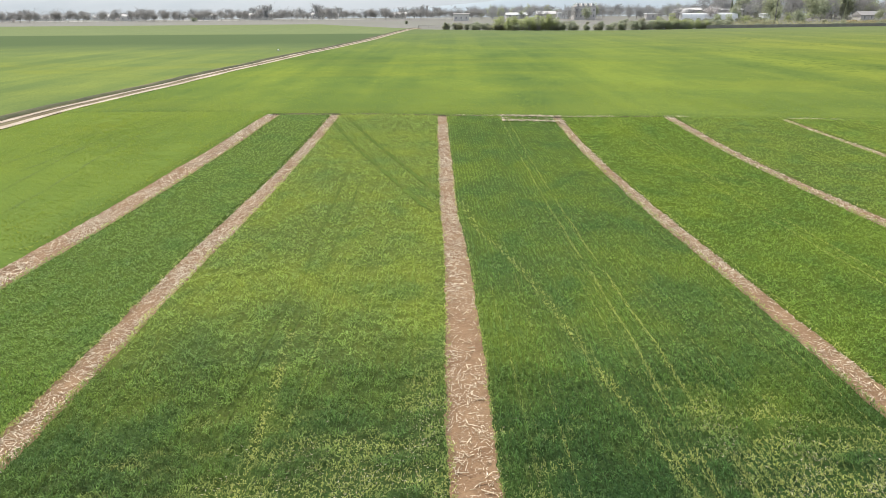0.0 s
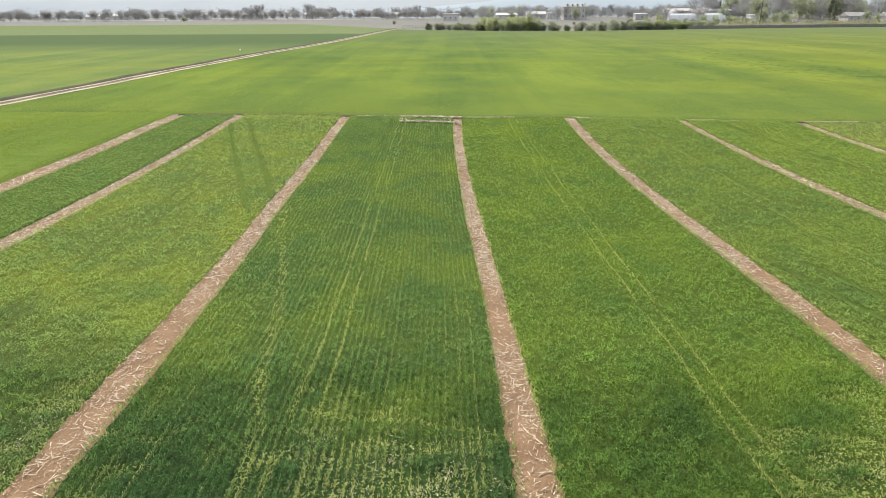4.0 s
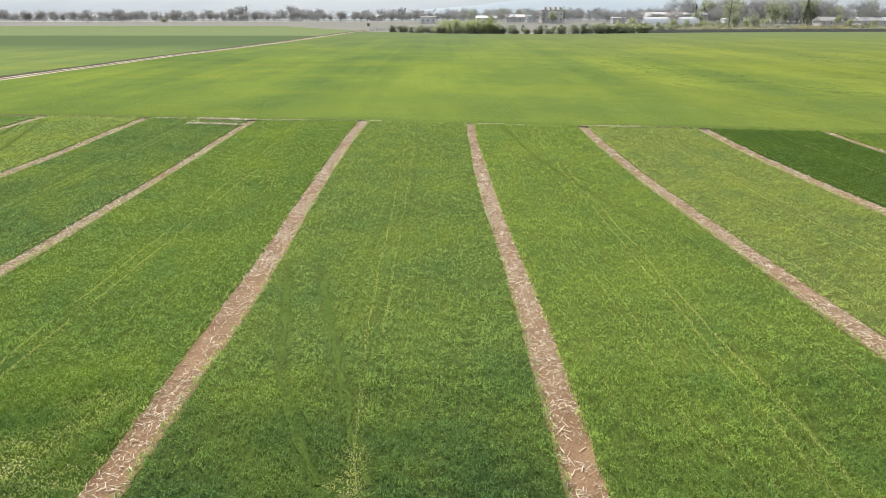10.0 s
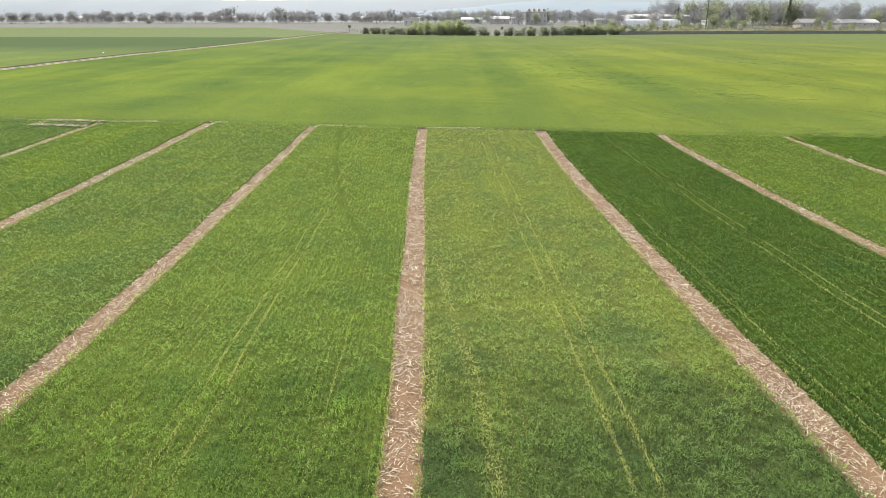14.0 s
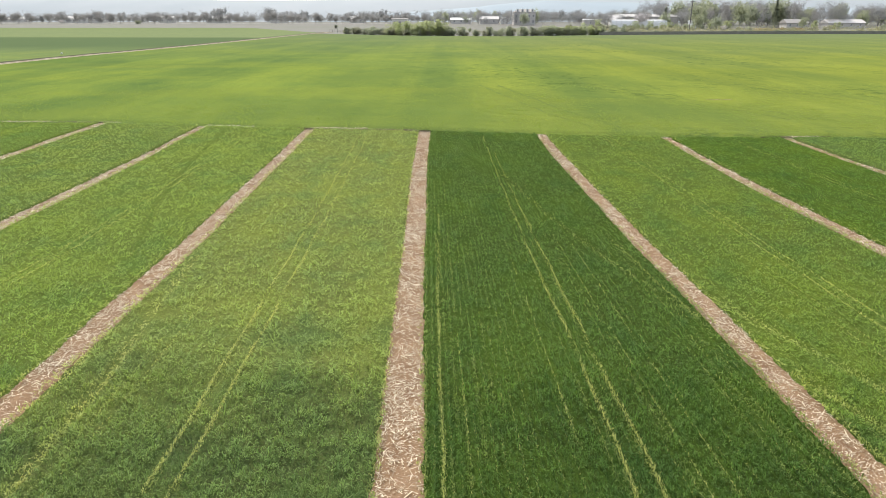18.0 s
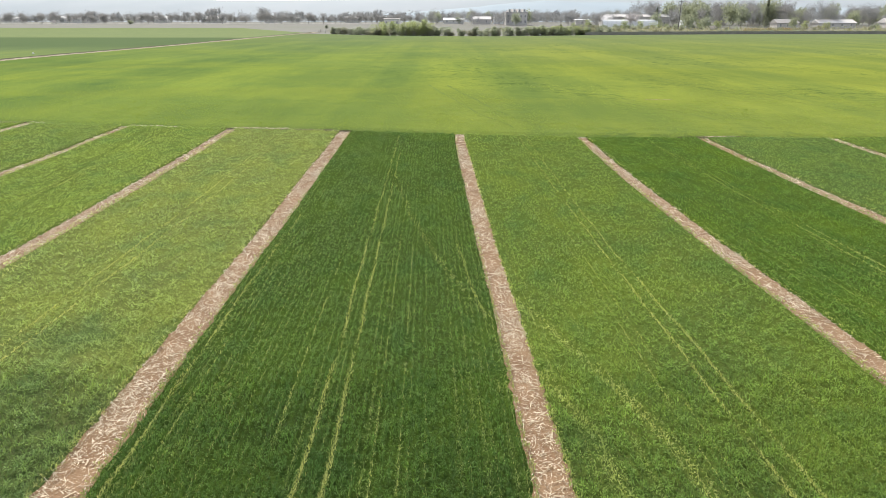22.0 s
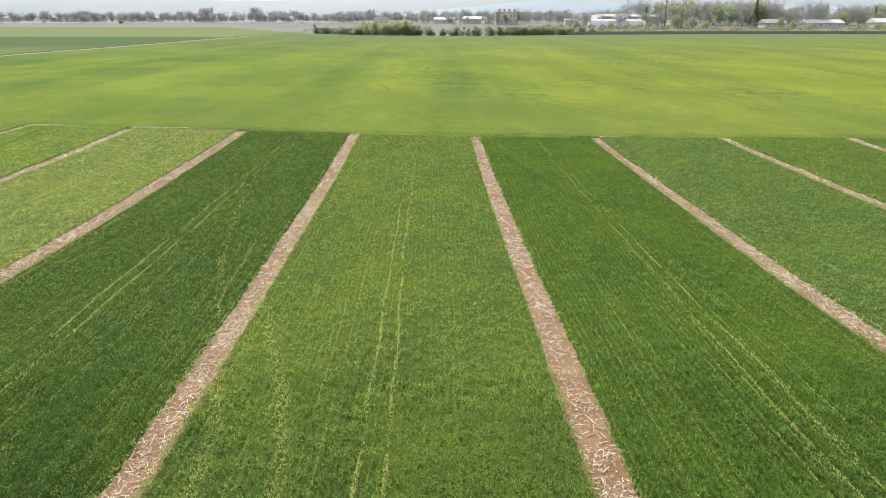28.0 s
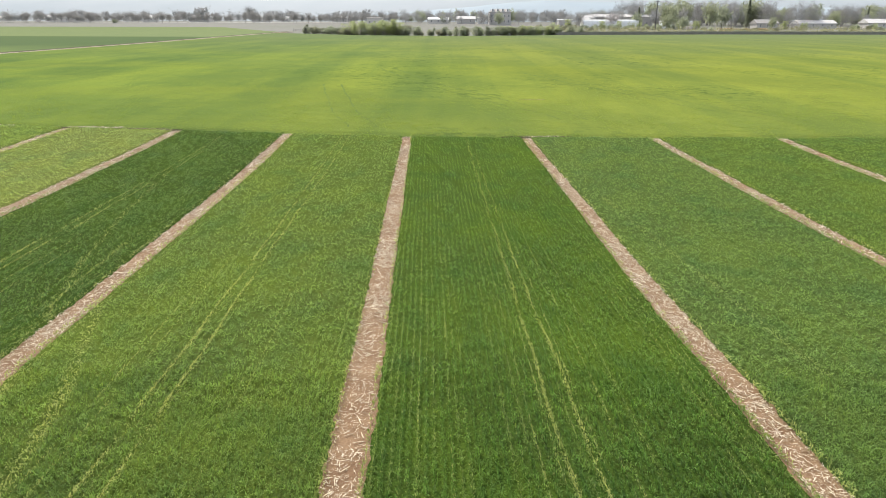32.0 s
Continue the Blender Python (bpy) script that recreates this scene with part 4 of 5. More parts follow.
def bush_quads(seed, width, height, leaf_n, leaf_size):
    """A shrub as many leaf clumps round upright stems, with an uneven top."""
    r = np.random.RandomState(seed)
    stems = max(4, int(width * 2.2))
    sx = r.uniform(-width / 2, width / 2, stems)
    sy = r.uniform(-0.9, 0.9, stems)
    sh = height * r.uniform(0.55, 1.0, stems)
    i = r.randint(0, stems, leaf_n)
    t = r.rand(leaf_n) ** 0.75
    bulge = 0.35 + 0.75 * np.sin(t * 2.6)
    p = np.stack([sx[i] + r.normal(0, 0.42, leaf_n) * bulge, sy[i] + r.normal(0, 0.42, leaf_n) * bulge, sh[i] * t], 1)
    turn = r.uniform(0, 6.283, leaf_n)
    s = leaf_size * r.uniform(0.5, 1.4, leaf_n)
    d1 = np.stack([np.cos(turn), np.sin(turn), r.uniform(-0.8, 0.9, leaf_n)], 1) * s[:, None]
    d2 = np.stack([-np.sin(turn), np.cos(turn), r.uniform(-0.8, 0.8, leaf_n)], 1) * (s * 0.55)[:, None]
    wood = bmesh.new()
    foot = [wood.verts.new((0.12 * math.cos(q), 0.12 * math.sin(q), -0.1)) for q in (0.0, 2.09, 4.19)]
    for a, b, h in zip(sx, sy, sh):
        tip = [wood.verts.new((a + 0.02 * math.cos(q), b + 0.02 * math.sin(q), h * 0.8)) for q in (0.0, 2.09, 4.19)]
        for j in range(3):
            wood.faces.new((foot[j], foot[(j + 1) % 3], tip[(j + 1) % 3], tip[j]))
    return wood, np.stack([p - d1 - d2, p - d1 + d2, p + d1], 1)


def plant(name, maker, args, leaf, label, category, group):
    base = new(name)
    wood, quads = maker(*args)
    part("trunk" if "tree" in name or "conifer" in name else "branched_stem", wood, BARK, base)
    crown = new("crown" if "tree" in name or "conifer" in name else "foliage", add_quads("crown", quads, leaf))
    crown.parent = base
    return tagged(base, label, category, group)


def conifer_parts(seed, height, radius, leaf_n, leaf_size):
    r = np.random.RandomState(seed)
    t = r.rand(leaf_n)
    a = r.uniform(0, 6.283, leaf_n)
    rad = radius * (1 - t) * r.uniform(0.5, 1.1, leaf_n)
    p = np.stack([np.cos(a) * rad, np.sin(a) * rad, height * (0.08 + 0.92 * t)], 1)
    s = leaf_size * r.uniform(0.5, 1.3, leaf_n)
    d1 = np.stack([np.cos(a), np.sin(a), -0.45 * np.ones(leaf_n)], 1) * s[:, None]
    d2 = np.stack([-np.sin(a), np.cos(a), 0 * a], 1) * (s * 0.5)[:, None]
    wood = bmesh.new()
    limb(wood, (0, 0, -0.2), (0, 0, height * 0.96), height * 0.018, 0.02, 5)
    return wood, np.stack([p - d1, p - d2, p + d1, p + d2], 1)


# far twig and leaf colours are lightened, with the distance haze in them
TWIG = varied("twig", (0.255, 0.25, 0.242), (0.33, 0.324, 0.316), 0.9, 0.0, thin=0.6)
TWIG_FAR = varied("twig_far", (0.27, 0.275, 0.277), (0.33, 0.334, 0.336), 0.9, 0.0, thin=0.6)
LEAF_FRESH = varied("leaf_fresh", (0.34, 0.38, 0.18), (0.44, 0.475, 0.26), 0.9, 0.0, thin=0.75)
LEAF_CROWN = varied("leaf_crown", (0.30, 0.325, 0.21), (0.40, 0.42, 0.29), 0.9, 0.0, thin=0.6)
LEAF_DULL = varied("leaf_dull", (0.29, 0.318, 0.225), (0.39, 0.415, 0.30), 0.9, 0.0, thin=0.75)
LEAF_DARK = varied("leaf_dark", (0.24, 0.265, 0.19), (0.32, 0.34, 0.25), 0.9, 0.0, thin=0.75)
BLOSSOM = varied("blossom", (0.55, 0.50, 0.48), (0.72, 0.68, 0.66), 0.85)
TWIG_OLIVE = varied("twig_olive", (0.28, 0.285, 0.20), (0.38, 0.38, 0.28), 0.9, 0.0, thin=0.75)
REED = varied("reed", (0.36, 0.26, 0.14), (0.50, 0.38, 0.22), 0.9)


def land(x, y):
    return pose(x, y, float(land_z(y)))


def planted(first, places, seed):
    """The first of a kind goes to places[0], copies to the rest, each turned and scaled a little."""
    r = random.Random(seed)
    for i, (x, y, s) in enumerate(places):
        m = land(x, y) @ pose(0, 0, 0, 0, 0, r.uniform(0, 360)) @ Matrix.Diagonal((s * r.uniform(0.9, 1.1), s * r.uniform(0.9, 1.1), s, 1))
        if i == 0:
            first.matrix_basis = m
        else:
            other = copy_thing(first, m)
            other.matrix_basis = m


R = random.Random(5)
# roadside row of bare trees, far left
kinds = [plant("roadside_tree", tree_parts, (100 + i, 6.6, 2.5, 0.18, 1300, 0.29, 0.22), TWIG, "bare roadside tree with a rounded grey twiggy crown", "tree", "roadside trees") for i in range(4)]
spots = [[], [], [], []]
x = -330.0
while x < 24:
    if R.random() < 0.86:
        spots[R.randrange(4)].append((x, 419 + R.uniform(-3, 3), R.uniform(0.7, 1.15)))
    x += R.uniform(2.2, 5.4)
for ob, places, s in zip(kinds, spots, range(4)):
    planted(ob, places, s)
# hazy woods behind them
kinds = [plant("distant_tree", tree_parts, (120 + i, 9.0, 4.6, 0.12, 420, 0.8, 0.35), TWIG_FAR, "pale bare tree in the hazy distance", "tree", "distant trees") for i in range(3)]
spots = [[], [], []]
for i in range(130):
    y = R.uniform(480, 760)
    spots[i % 3].append((R.uniform(-0.72, 0.42) * y, y, R.uniform(0.55, 1.25)))
for ob, places, s in zip(kinds, spots, range(3)):
    planted(ob, places, 10 + s)
# the woods on the plain behind, joined
rw = np.random.RandomState(19)
wx = rw.uniform(-760, 420, 26000)
wy = rw.uniform(520, 900, 26000)
tall_at = 5.5 + 3.5 * value_noise(wx * 0.06, wy * 0.03, 41) + 2.5 * value_noise(wx * 0.25, wy * 0.12, 42)
keep = (np.abs(wx) < 0.82 * wy) & (tall_at > 1.2)
wx, wy, tall_at = wx[keep], wy[keep], tall_at[keep]
wz = land_z(wy) + tall_at * rw.rand(len(wx)) ** 0.8
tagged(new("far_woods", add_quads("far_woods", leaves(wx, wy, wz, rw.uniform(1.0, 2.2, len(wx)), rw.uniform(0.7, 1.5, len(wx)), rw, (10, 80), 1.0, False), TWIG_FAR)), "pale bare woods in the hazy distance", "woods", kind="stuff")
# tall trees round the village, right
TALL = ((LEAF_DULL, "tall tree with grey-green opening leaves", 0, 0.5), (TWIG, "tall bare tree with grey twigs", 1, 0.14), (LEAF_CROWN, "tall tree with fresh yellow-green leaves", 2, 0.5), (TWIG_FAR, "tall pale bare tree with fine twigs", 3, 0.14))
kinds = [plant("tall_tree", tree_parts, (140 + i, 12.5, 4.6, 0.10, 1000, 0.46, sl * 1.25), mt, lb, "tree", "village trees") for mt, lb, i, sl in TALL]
spots = [[], [], [], []]
for i in range(235):
    x = R.uniform(112, 335)
    y = R.uniform(330, 410)
    spots[R.choice((0, 1, 1, 1, 1, 3, 3, 3) + ((2,) if x > 160 else ()))].append((x, y, R.uniform(0.6, 1.12) * (0.62 if x < 150 else 1.0 if x < 235 else 0.85)))
for i in range(110):
    spots[R.choice((1, 3, 3, 3, 0))].append((R.uniform(20, 165), R.uniform(370, 470), R.uniform(0.35, 0.72)))
for x, y, kd, sc in ((148, 300, 2, 0.55), (153, 315, 2, 0.95), (176, 322, 2, 1.0), (150, 285, 0, 0.5), (198, 306, 2, 0.45), (185, 330, 0, 0.9)):
    spots[kd].append((x, y, sc))
for ob, places, s in zip(kinds, spots, range(4)):
    planted(ob, places, 20 + s)
con = plant("conifer", conifer_parts, (170, 11.0, 2.0, 700, 0.45), LEAF_DARK, "dark narrow conifer among bare trees", "tree", "conifers")
planted(con, [(197, 330, 0.85), (204, 345, 1.3), (150, 352, 0.9), (262, 340, 0.9)], 31)
blossom = plant("blossom_tree", tree_parts, (171, 4.4, 2.3, 0.2, 500, 0.30), BLOSSOM, "small rounded tree in pale pinkish blossom", "tree", "blossom trees")
planted(blossom, [(131, 330, 1.7), (-196, 405, 0.6), (-262, 410, 0.6), (148, 272, 0.55)], 32)

# hedge and shrubs along the field's far side
def shrub(seed, w, h, leaf, label):
    return plant("shrub", bush_quads, (seed, w, h, int(390 * w), 0.155), leaf, label, "shrub", "hedge shrubs")


fresh = [shrub(200 + i, 3.4, 4.6, LEAF_FRESH, "tall yellow-green shrub in young leaf at the field edge") for i in range(2)]
dull = [shrub(210 + i, 3.0, 2.6, LEAF_DULL, "dull olive shrub in the hedge at the field edge") for i in range(2)]
dark = [shrub(220 + i, 2.6, 2.5, LEAF_DARK, "dark dense shrub at the field edge") for i in range(2)]
twiggy = [shrub(230 + i, 3.0, 2.4, TWIG_OLIVE, "bare olive-grey shrub at the field edge") for i in range(2)]
reedy = shrub(240, 3.4, 1.6, REED, "patch of dry orange-brown reed behind the fence")


def hedge_y(x):
    return float(np.interp(x, *HEDGE_LINE))


lots = {}
for x in np.arange(17, 36, 1.6):
    lots.setdefault((0, R.randrange(2)), []).append((x + R.uniform(-0.5, 0.5), hedge_y(x) + R.uniform(1, 8), R.uniform(0.75, 1.15)))
for x in np.arange(0, 230, 1.8):
    kind = 2 if 1 < x < 14 and R.random() < 0.2 else R.choice((1, 1, 1, 3, 3, 3, 2)) if x < 66 else 1 if x < 88 else R.choice((1, 3, 3))
    small = 0.55 if x > 92 else 1.0
    lots.setdefault((kind, R.randrange(2)), []).append((x + R.uniform(-1, 1), hedge_y(x) + R.uniform(2, 5), small * R.uniform(0.7, 1.2)))
for x in np.arange(66, 86, 1.5):
    lots.setdefault((0, R.randrange(2)), []).append((x, hedge_y(x) + R.uniform(2, 6), R.uniform(0.55, 0.72)))
lots.setdefault((2, 0), []).append((-17.5, 323, 0.7))
lots.setdefault((2, 1), []).append((-150, 405, 1.1))
# a thicker belt in front of the greenhouse
for x in np.arange(92, 166, 2.2):
    lots.setdefault((R.choice((1, 1, 3, 0)), R.randrange(2)), []).append((x + R.uniform(-1, 1), R.uniform(285, 318), R.uniform(0.6, 1.05)))
# undergrowth and yard shrubs among the houses
for i in range(78):
    x = R.uniform(20, 320)
    lots.setdefault((R.choice((1, 1, 3, 3, 3, 0)), R.randrange(2)), []).append((x, R.uniform(hedge_y(x) + 14, 318), R.uniform(0.5, 1.0)))
for (kind, i), places in lots.items():
    planted((fresh, dull, dark, twiggy)[kind][i], places, kind * 2 + i + 50)
# rough growth between the fence and the yards, joined
SCRUB = varied("scrub", (0.26, 0.265, 0.15), (0.40, 0.375, 0.225), 0.95, 0.0, thin=0.6)
rw = np.random.RandomState(23)
sx = rw.uniform(84, 335, 17000)
sy = np.interp(sx, *HEDGE_LINE) + 2.0 + 32 * rw.rand(17000) ** 1.3
top = 1.5 + 0.9 * value_noise(sx * 0.18, sy * 0.15, 51) + 0.6 * value_noise(sx * 0.7, sy * 0.5, 52)
keep = top > 0.4
sx, sy, top = sx[keep], sy[keep], top[keep]
sz = land_z(sy) + top * rw.rand(len(sx)) ** 0.8
tagged(new("rough_scrub", add_quads("rough_scrub", leaves(sx, sy, sz, rw.uniform(0.3, 0.7, len(sx)), rw.uniform(0.2, 0.45, len(sx)), rw, (10, 80), 1.0, False), SCRUB)), "low olive and straw-coloured scrub behind the boundary fence", "scrub", kind="stuff")
planted(reedy, [(158 + 2.4 * i, 262 + R.uniform(-2, 2), R.uniform(0.9, 1.2)) for i in range(7)], 61)

# low dark wattle fence along the right end of the field
FENCE = two_tone("fence_wood", (0.22, 0.21, 0.185), (0.29, 0.275, 0.24), 0.8, 0.9, 0.02)
fence = new("boundary_fence")
tagged(fence, "long low dark weathered fence along the field's far edge", "fence")
bx = 84.0
while bx < 330:
    bm = bmesh.new()
    bmesh.ops.create_cube(bm, size=1, matrix=Matrix.Translation((bx + 2.4, hedge_y(bx + 2.4) + 0.6, float(land_z(hedge_y(bx + 2.4))) + 0.55)) @ Matrix.Diagonal((4.76, 0.08, 1.1, 1)))
    part("panel", bm, FENCE, fence)
    bm = bmesh.new()
    bmesh.ops.create_cube(bm, size=1, matrix=Matrix.Translation((bx, hedge_y(bx) + 0.55, float(land_z(hedge_y(bx))) + 0.65)) @ Matrix.Diagonal((0.16, 0.16, 1.3, 1)))
    part("post", bm, FENCE, fence)
    bx += 4.8

rail_fence = new("rail_fence")
tagged(rail_fence, "short weathered post and rail fence beside the dirt road", "fence")
ends = []
for i in range(11):
    fx, fy = -9.5 + 1.3 * i, 257.0 - 2.1 * i
    fz = float(land_z(fy))
    ends.append(Vector((fx, fy, fz + 0.95)))
    bm = bmesh.new()
    limb(bm, (fx, fy, fz - 0.2), (fx, fy, fz + 1.2), 0.07, 0.06, 6)
    part("post", bm, FENCE, rail_fence)
for a, b in zip(ends, ends[1:]):
    for drop in (0.0, 0.45):
        bm = bmesh.new()
        limb(bm, a - Vector((0, 0, drop)), b - Vector((0, 0, drop)), 0.035, 0.035)
        part("rail", bm, FENCE, rail_fence)

# ---- buildings ----
WHITE_SHEET = two_tone("white_sheet", (0.80, 0.80, 0.79), (0.86, 0.86, 0.85), 0.6, 0.6, 0.01)
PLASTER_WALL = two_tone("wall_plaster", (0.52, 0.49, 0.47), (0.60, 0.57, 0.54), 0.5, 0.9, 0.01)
PALE_WALL = two_tone("pale_plaster", (0.62, 0.59, 0.56), (0.70, 0.67, 0.63), 0.5, 0.9, 0.01)
GREY_ROOF = two_tone("grey_roof", (0.34, 0.32, 0.31), (0.42, 0.40, 0.38), 0.7, 0.85, 0.03)
PALE_ROOF = two_tone("pale_roof", (0.60, 0.57, 0.56), (0.70, 0.67, 0.65), 0.7, 0.8, 0.03)
# panes lifted to mid grey: haze and sky reflection are in the colour
DARK = two_tone("dark_opening", (0.27, 0.27, 0.275), (0.33, 0.33, 0.335), 0.9, 0.6, 0.01)


def box(name, x0, x1, y0, y1, z0, z1, material, parent, label=""):
    bm = bmesh.new()
    bmesh.ops.create_cube(bm, size=1, matrix=Matrix.Translation(((x0 + x1) / 2, (y0 + y1) / 2, (z0 + z1) / 2)) @ Matrix.Diagonal((x1 - x0, y1 - y0, z1 - z0, 1)))
    bmesh.ops.bevel(bm, geom=bm.edges[:], offset=0.03, segments=1, affect="EDGES")
    return part(name, bm, material, parent, label)


def roof_prism(parent, x0, x1, y0, y1, z0, z1, material, hip=0.0, over=0.35):
    """A pitched roof slab with its ridge along x; hip draws the ridge ends in."""
    bm = bmesh.new()
    x0, x1, y0, y1 = x0 - over, x1 + over, y0 - over, y1 + over
    m = (y0 + y1) / 2
    lo = [bm.verts.new(p) for p in ((x0, y0, z0), (x1, y0, z0), (x1, y1, z0), (x0, y1, z0))]
    up = [bm.verts.new((v.co.x, v.co.y, z0 + 0.18)) for v in lo]
    r0, r1 = bm.verts.new((x0 + hip, m, z1)), bm.verts.new((x1 - hip, m, z1))
    bm.faces.new(lo[::-1])
    for i in range(4):
        bm.faces.new((lo[i], lo[(i + 1) % 4], up[(i + 1) % 4], up[i]))
    bm.faces.new((up[0], up[1], r1, r0))
    bm.faces.new((up[2], up[3], r0, r1))
    bm.faces.new((up[1], up[2], r1))
    bm.faces.new((up[3], up[0], r0))
    return part("roof", bm, material, parent)


def house(x, y, w, d, eaves, ridge, wall, roof, label, windows=3, category="house", hip=0.0, rows=1):
    base = new("house" if category == "house" else "shed")
    base.matrix_basis = land(x, y)
    box("wall", -w / 2, w / 2, -d / 2, d / 2, -0.4, eaves, wall, base)
    roof_prism(base, -w / 2, w / 2, -d / 2, d / 2, eaves, ridge, roof, hip)
    for f in range(rows):
        for i in range(windows):
            cx = -w / 2 + w * (i + 0.5) / windows
            z0 = 0.9 + f * 2.9
            win = box("window", cx - 0.5, cx + 0.5, -d / 2 - 0.05, -d / 2 + 0.05, z0, min(z0 + 1.3, eaves - 0.2), PALE_WALL, base)
            box("pane", cx - 0.42, cx + 0.42, -d / 2 - 0.07, -d / 2 + 0.03, z0 + 0.08, min(z0 + 1.22, eaves - 0.28), DARK, win)
    return tagged(base, label, category, "village buildings")


# apartment block with dormers
block = new("apartment_block")
block.matrix_basis = land(80.2, 386)
tagged(block, "grey-brown apartment block with white dormers in its dark roof", "building", "village buildings")
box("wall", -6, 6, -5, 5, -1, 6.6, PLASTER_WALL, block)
roof_prism(block, -6, 6, -5, 5, 6.6, 8.5, GREY_ROOF, 2.5, 0.2)
for i in range(4):
    cx = -4.2 + 2.8 * i
    dormer = box("dormer", cx - 0.6, cx + 0.6, -4.6, -1.5, 6.8, 8.5, WHITE_SHEET, block)
    box("pane", cx - 0.35, cx + 0.35, -4.68, -4.5, 7.1, 8.2, DARK, dormer)
for f in range(2):
    for i in range(5):
        cx = -4.8 + 2.4 * i
        win = box("window", cx - 0.55, cx + 0.55, -5.06, -4.9, 1.1 + 2.9 * f, 2.6 + 2.9 * f, PALE_WALL, block)
        box("pane", cx - 0.45, cx + 0.45, -5.1, -4.94, 1.2 + 2.9 * f, 2.5 + 2.9 * f, DARK, win)


def tunnel(x, y, length, width, height):
    """A white plastic greenhouse tunnel: an arched skin with end walls and hoops."""
    base = new("greenhouse_tunnel")
    base.matrix_basis = land(x, y)
    rows = [[(-length / 2 + length * i / 12, -width / 2 * math.cos(a), height * math.sin(a) ** 0.7 if a not in (0, math.pi) else 0.0) for a in [math.pi * j / 12 for j in range(13)]] for i in range(13)]
    skin = new("skin", sheet("skin", rows, WHITE_SHEET))
    skin.parent = base
    for i in range(13):
        ob = new("hoop", sheet("hoop", [[(px + o, py * 1.01, pz * 1.01) for px, py, pz in rows[i]] for o in (-0.05, 0.05)], PALE_ROOF))
        ob.parent = base
    for i in (0, 12):
        end = new("end_wall", mesh_of("end_wall", rows[i], [tuple(range(13))], WHITE_SHEET))
        end.parent = base
    return tagged(base, "long white plastic-covered greenhouse tunnel", "greenhouse", "village buildings")


tunnel(130.2, 331, 27.0, 5.0, 3.9)
house(72.5, 410, 7.0, 6, 3.3, 3.7, WHITE_SHEET, WHITE_SHEET, "bright white box-shaped shed", 0, "shed")
house(45.0, 415, 12.5, 7, 2.2, 3.6, PALE_WALL, WHITE_SHEET, "low long shed with a white roof", 3, "shed")
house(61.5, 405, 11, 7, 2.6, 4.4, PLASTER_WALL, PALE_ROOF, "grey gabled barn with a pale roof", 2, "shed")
house(10.0, 376, 8.6, 6, 3.4, 3.9, PALE_WALL, GREY_ROOF, "flat-roofed pale house with a dark eaves line", 3)
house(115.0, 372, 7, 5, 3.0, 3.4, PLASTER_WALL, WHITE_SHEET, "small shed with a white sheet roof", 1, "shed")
house(123.5, 352, 6, 7, 3.4, 5.6, PALE_WALL, PALE_ROOF, "small pale gabled house", 2)
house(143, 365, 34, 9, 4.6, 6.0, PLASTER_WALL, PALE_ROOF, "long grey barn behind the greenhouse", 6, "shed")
house(155.5, 325, 4.5, 5, 3.2, 3.6, WHITE_SHEET, WHITE_SHEET, "small white shed by the pole", 0, "shed")
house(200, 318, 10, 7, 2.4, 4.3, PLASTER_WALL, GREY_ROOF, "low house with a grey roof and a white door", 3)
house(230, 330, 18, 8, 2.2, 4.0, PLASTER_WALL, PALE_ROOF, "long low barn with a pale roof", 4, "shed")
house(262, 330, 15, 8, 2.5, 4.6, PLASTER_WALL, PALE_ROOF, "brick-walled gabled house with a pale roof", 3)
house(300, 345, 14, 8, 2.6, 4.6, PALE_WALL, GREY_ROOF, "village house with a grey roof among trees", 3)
for i in range(26):
    house(R.uniform(-420, -10), R.uniform(500, 700), R.uniform(7, 12), 7, 3, 5.0, PALE_WALL, PALE_ROOF, "pale village house in the hazy distance", 2)

# pole, white spire, chimney stack
METAL = two_tone("weathered_metal", (0.13, 0.125, 0.12), (0.18, 0.17, 0.165), 1.0, 0.7, 0.01)


def tapered(name, h, r0, r1, material, parent, sides=8):
    bm = bmesh.new()
    limb(bm, (0, 0, -0.3), (0, 0, h), r0, r1, sides)
    return part(name, bm, material, parent)


pole = new("utility_pole")
pole.matrix_basis = land(133.6, 271)
tagged(pole, "tall dark utility pole with a short crossarm", "pole")
tapered("shaft", 12.0, 0.22, 0.15, METAL, pole)
box("crossarm", -0.9, 0.9, -0.08, 0.08, 11.2, 11.45, METAL, pole)
spire = new("monument")
spire.matrix_basis = land(166.0, 345)
tagged(spire, "slim pale pointed monument among trees", "monument")
tapered("obelisk", 10.5, 0.9, 0.15, PALE_WALL, spire, 4)
stack = new("chimney_stack")
stack.matrix_basis = land(280.0, 330)
tagged(stack, "tall dark brick chimney stack behind the houses", "chimney")
tapered("shaft", 16.0, 1.1, 0.8, METAL, stack, 12)
box("cap", -0.95, 0.95, -0.95, 0.95, 15.8, 16.2, GREY_ROOF, stack)
bag = new("white_bag", mesh_of("white_bag", [(0, 0, 0)], [], WHITE_SHEET))
bm = bmesh.new()
bmesh.ops.create_icosphere(bm, subdivisions=2, radius=0.5)
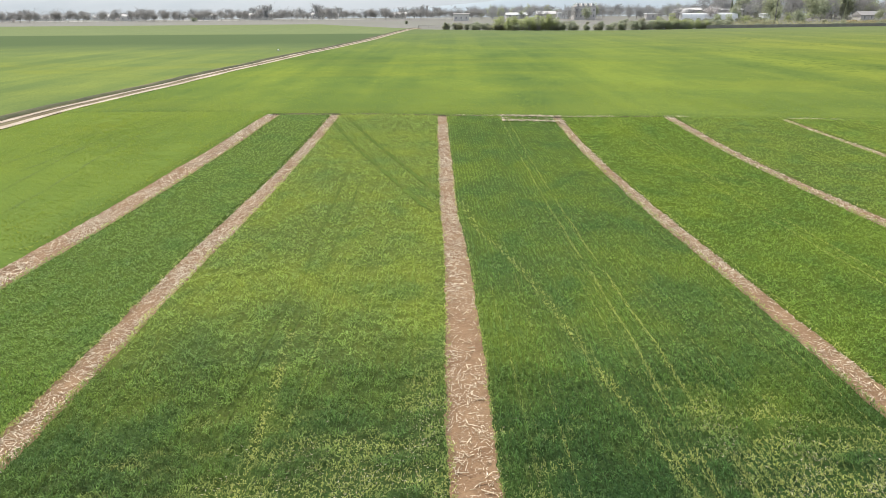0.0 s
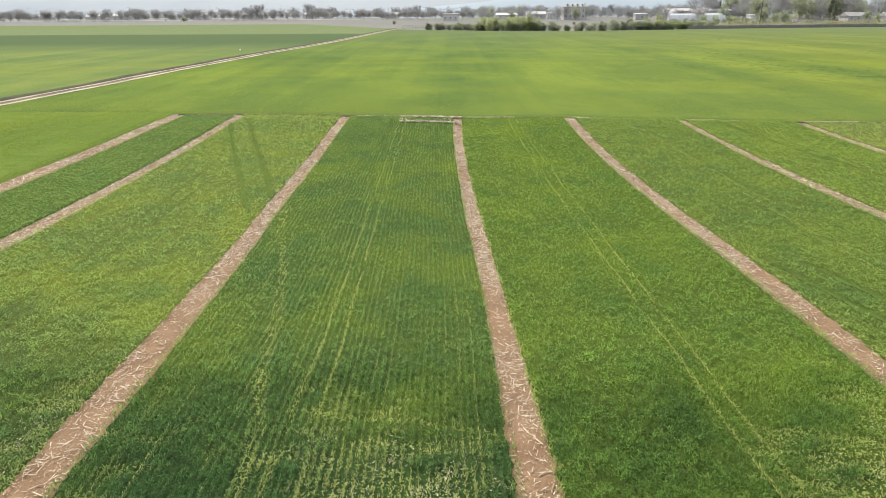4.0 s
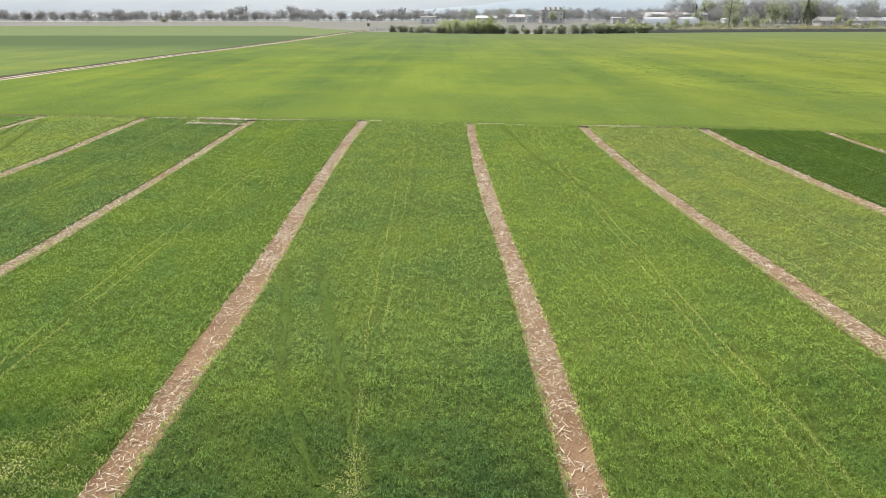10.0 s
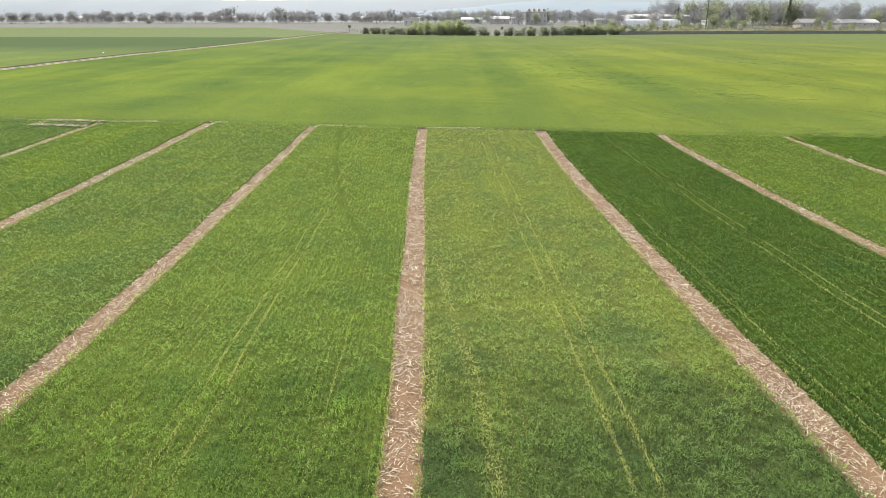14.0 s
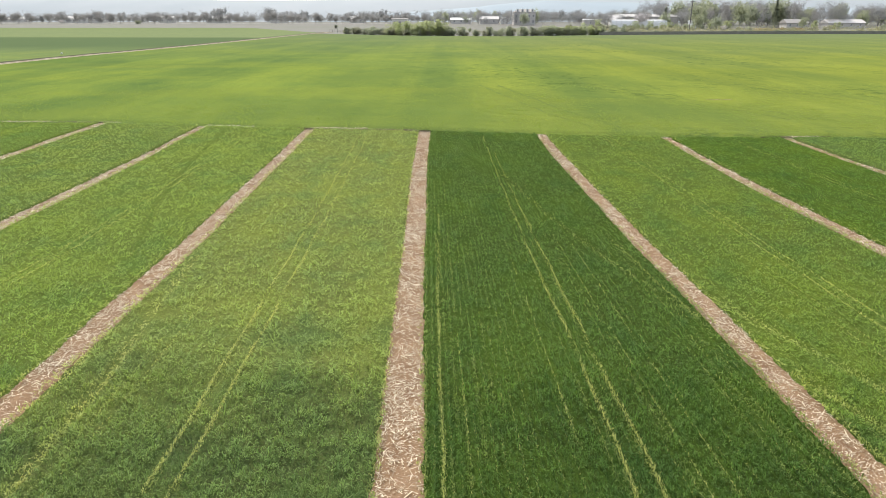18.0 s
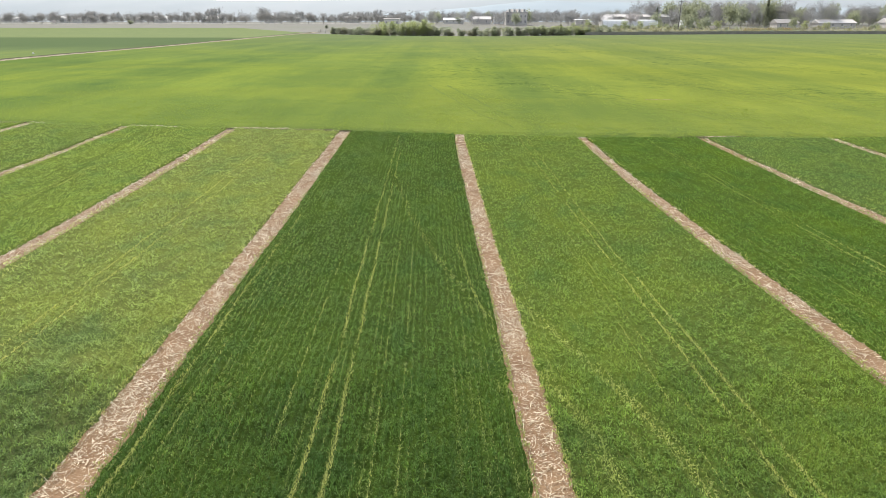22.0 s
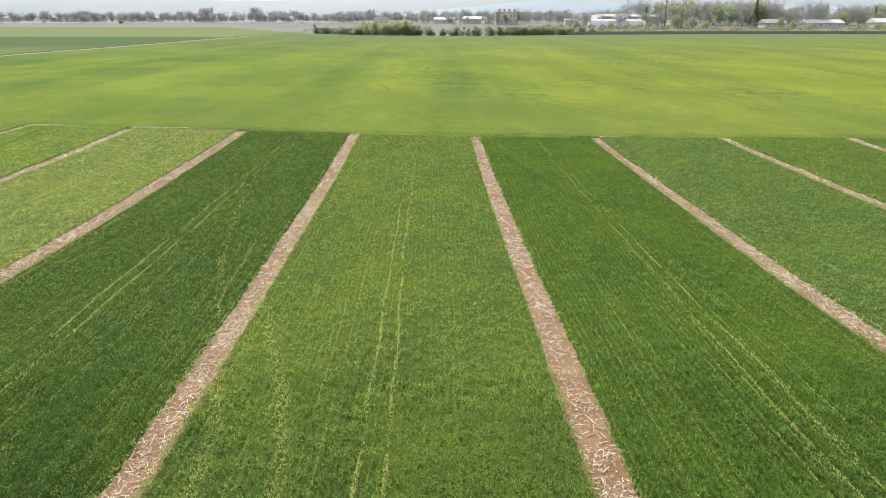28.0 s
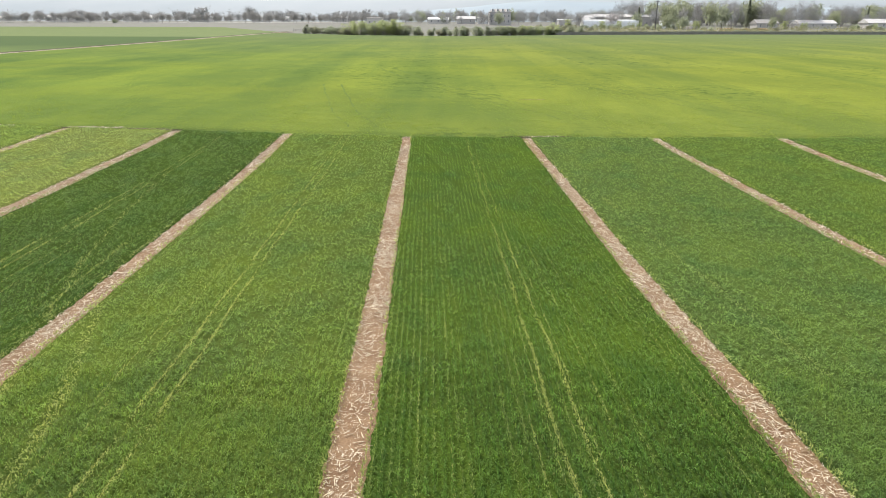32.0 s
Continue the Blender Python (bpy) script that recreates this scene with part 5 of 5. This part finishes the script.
for v in bm.verts:
    v.co = Vector((v.co.x * 1.3, v.co.y, max(-0.3, v.co.z) * (0.8 + 0.2 * noise.noise(v.co * 3)) + 0.3))
bm.to_mesh(bag.data)
bm.free()
bag.matrix_basis = land(68.5, 209) @ pose(0, 0, 0.08)
tagged(bag, "small slumped white sack at the field edge", "sack")
other = copy_thing(bag, land(-26.0, 104.0) @ pose(0, 0, 0.1) @ Matrix.Diagonal((0.28, 0.28, 0.28, 1)))
tagged(other, "tiny white sack lying in the field across the road", "sack")

# pale road below the roadside trees
rows = [[(x, y, float(land_z(y)) + 0.25) for x in np.arange(-420, 30, 15.0)] for y in (422, 424, 427)]
tagged(new("country_road", sheet("country_road", rows, PALE_ROOF)), "pale country road behind the roadside trees", "road", kind="structure")

# ---- hills ----
def hills(label, y, tops, depth, material):
    xs = np.arange(-4300, 4301, 60.0)
    crest = np.interp(xs, [p[0] for p in tops], [p[1] for p in tops]) + 4 * wavy(xs * 0.01, int(y))
    rows = []
    for s in (0.0, 0.25, 0.5, 0.75, 1.0):
        rows.append([(x, y + depth * s, 15 + (c - 15) * math.sin(s * math.pi / 2) + 3 * noise.noise((x * 0.004, s * 3, y))) for x, c in zip(xs, crest)])
    return tagged(new("backdrop", sheet("backdrop", rows, material)), label, "hills", "hills", "structure")


def hill_material(name, a, c):
    m, n, l, b = shader(name, 1.0, 0.0)
    l.new(mix(n, l, spread(n, l, noise_of(n, l, 0.0016, 3.0, (1, 1, 3)), 0.35, 0.7), a, c), b.inputs["Base Color"])
    return m


# pale blue-grey hills: the haze is put into their base colours
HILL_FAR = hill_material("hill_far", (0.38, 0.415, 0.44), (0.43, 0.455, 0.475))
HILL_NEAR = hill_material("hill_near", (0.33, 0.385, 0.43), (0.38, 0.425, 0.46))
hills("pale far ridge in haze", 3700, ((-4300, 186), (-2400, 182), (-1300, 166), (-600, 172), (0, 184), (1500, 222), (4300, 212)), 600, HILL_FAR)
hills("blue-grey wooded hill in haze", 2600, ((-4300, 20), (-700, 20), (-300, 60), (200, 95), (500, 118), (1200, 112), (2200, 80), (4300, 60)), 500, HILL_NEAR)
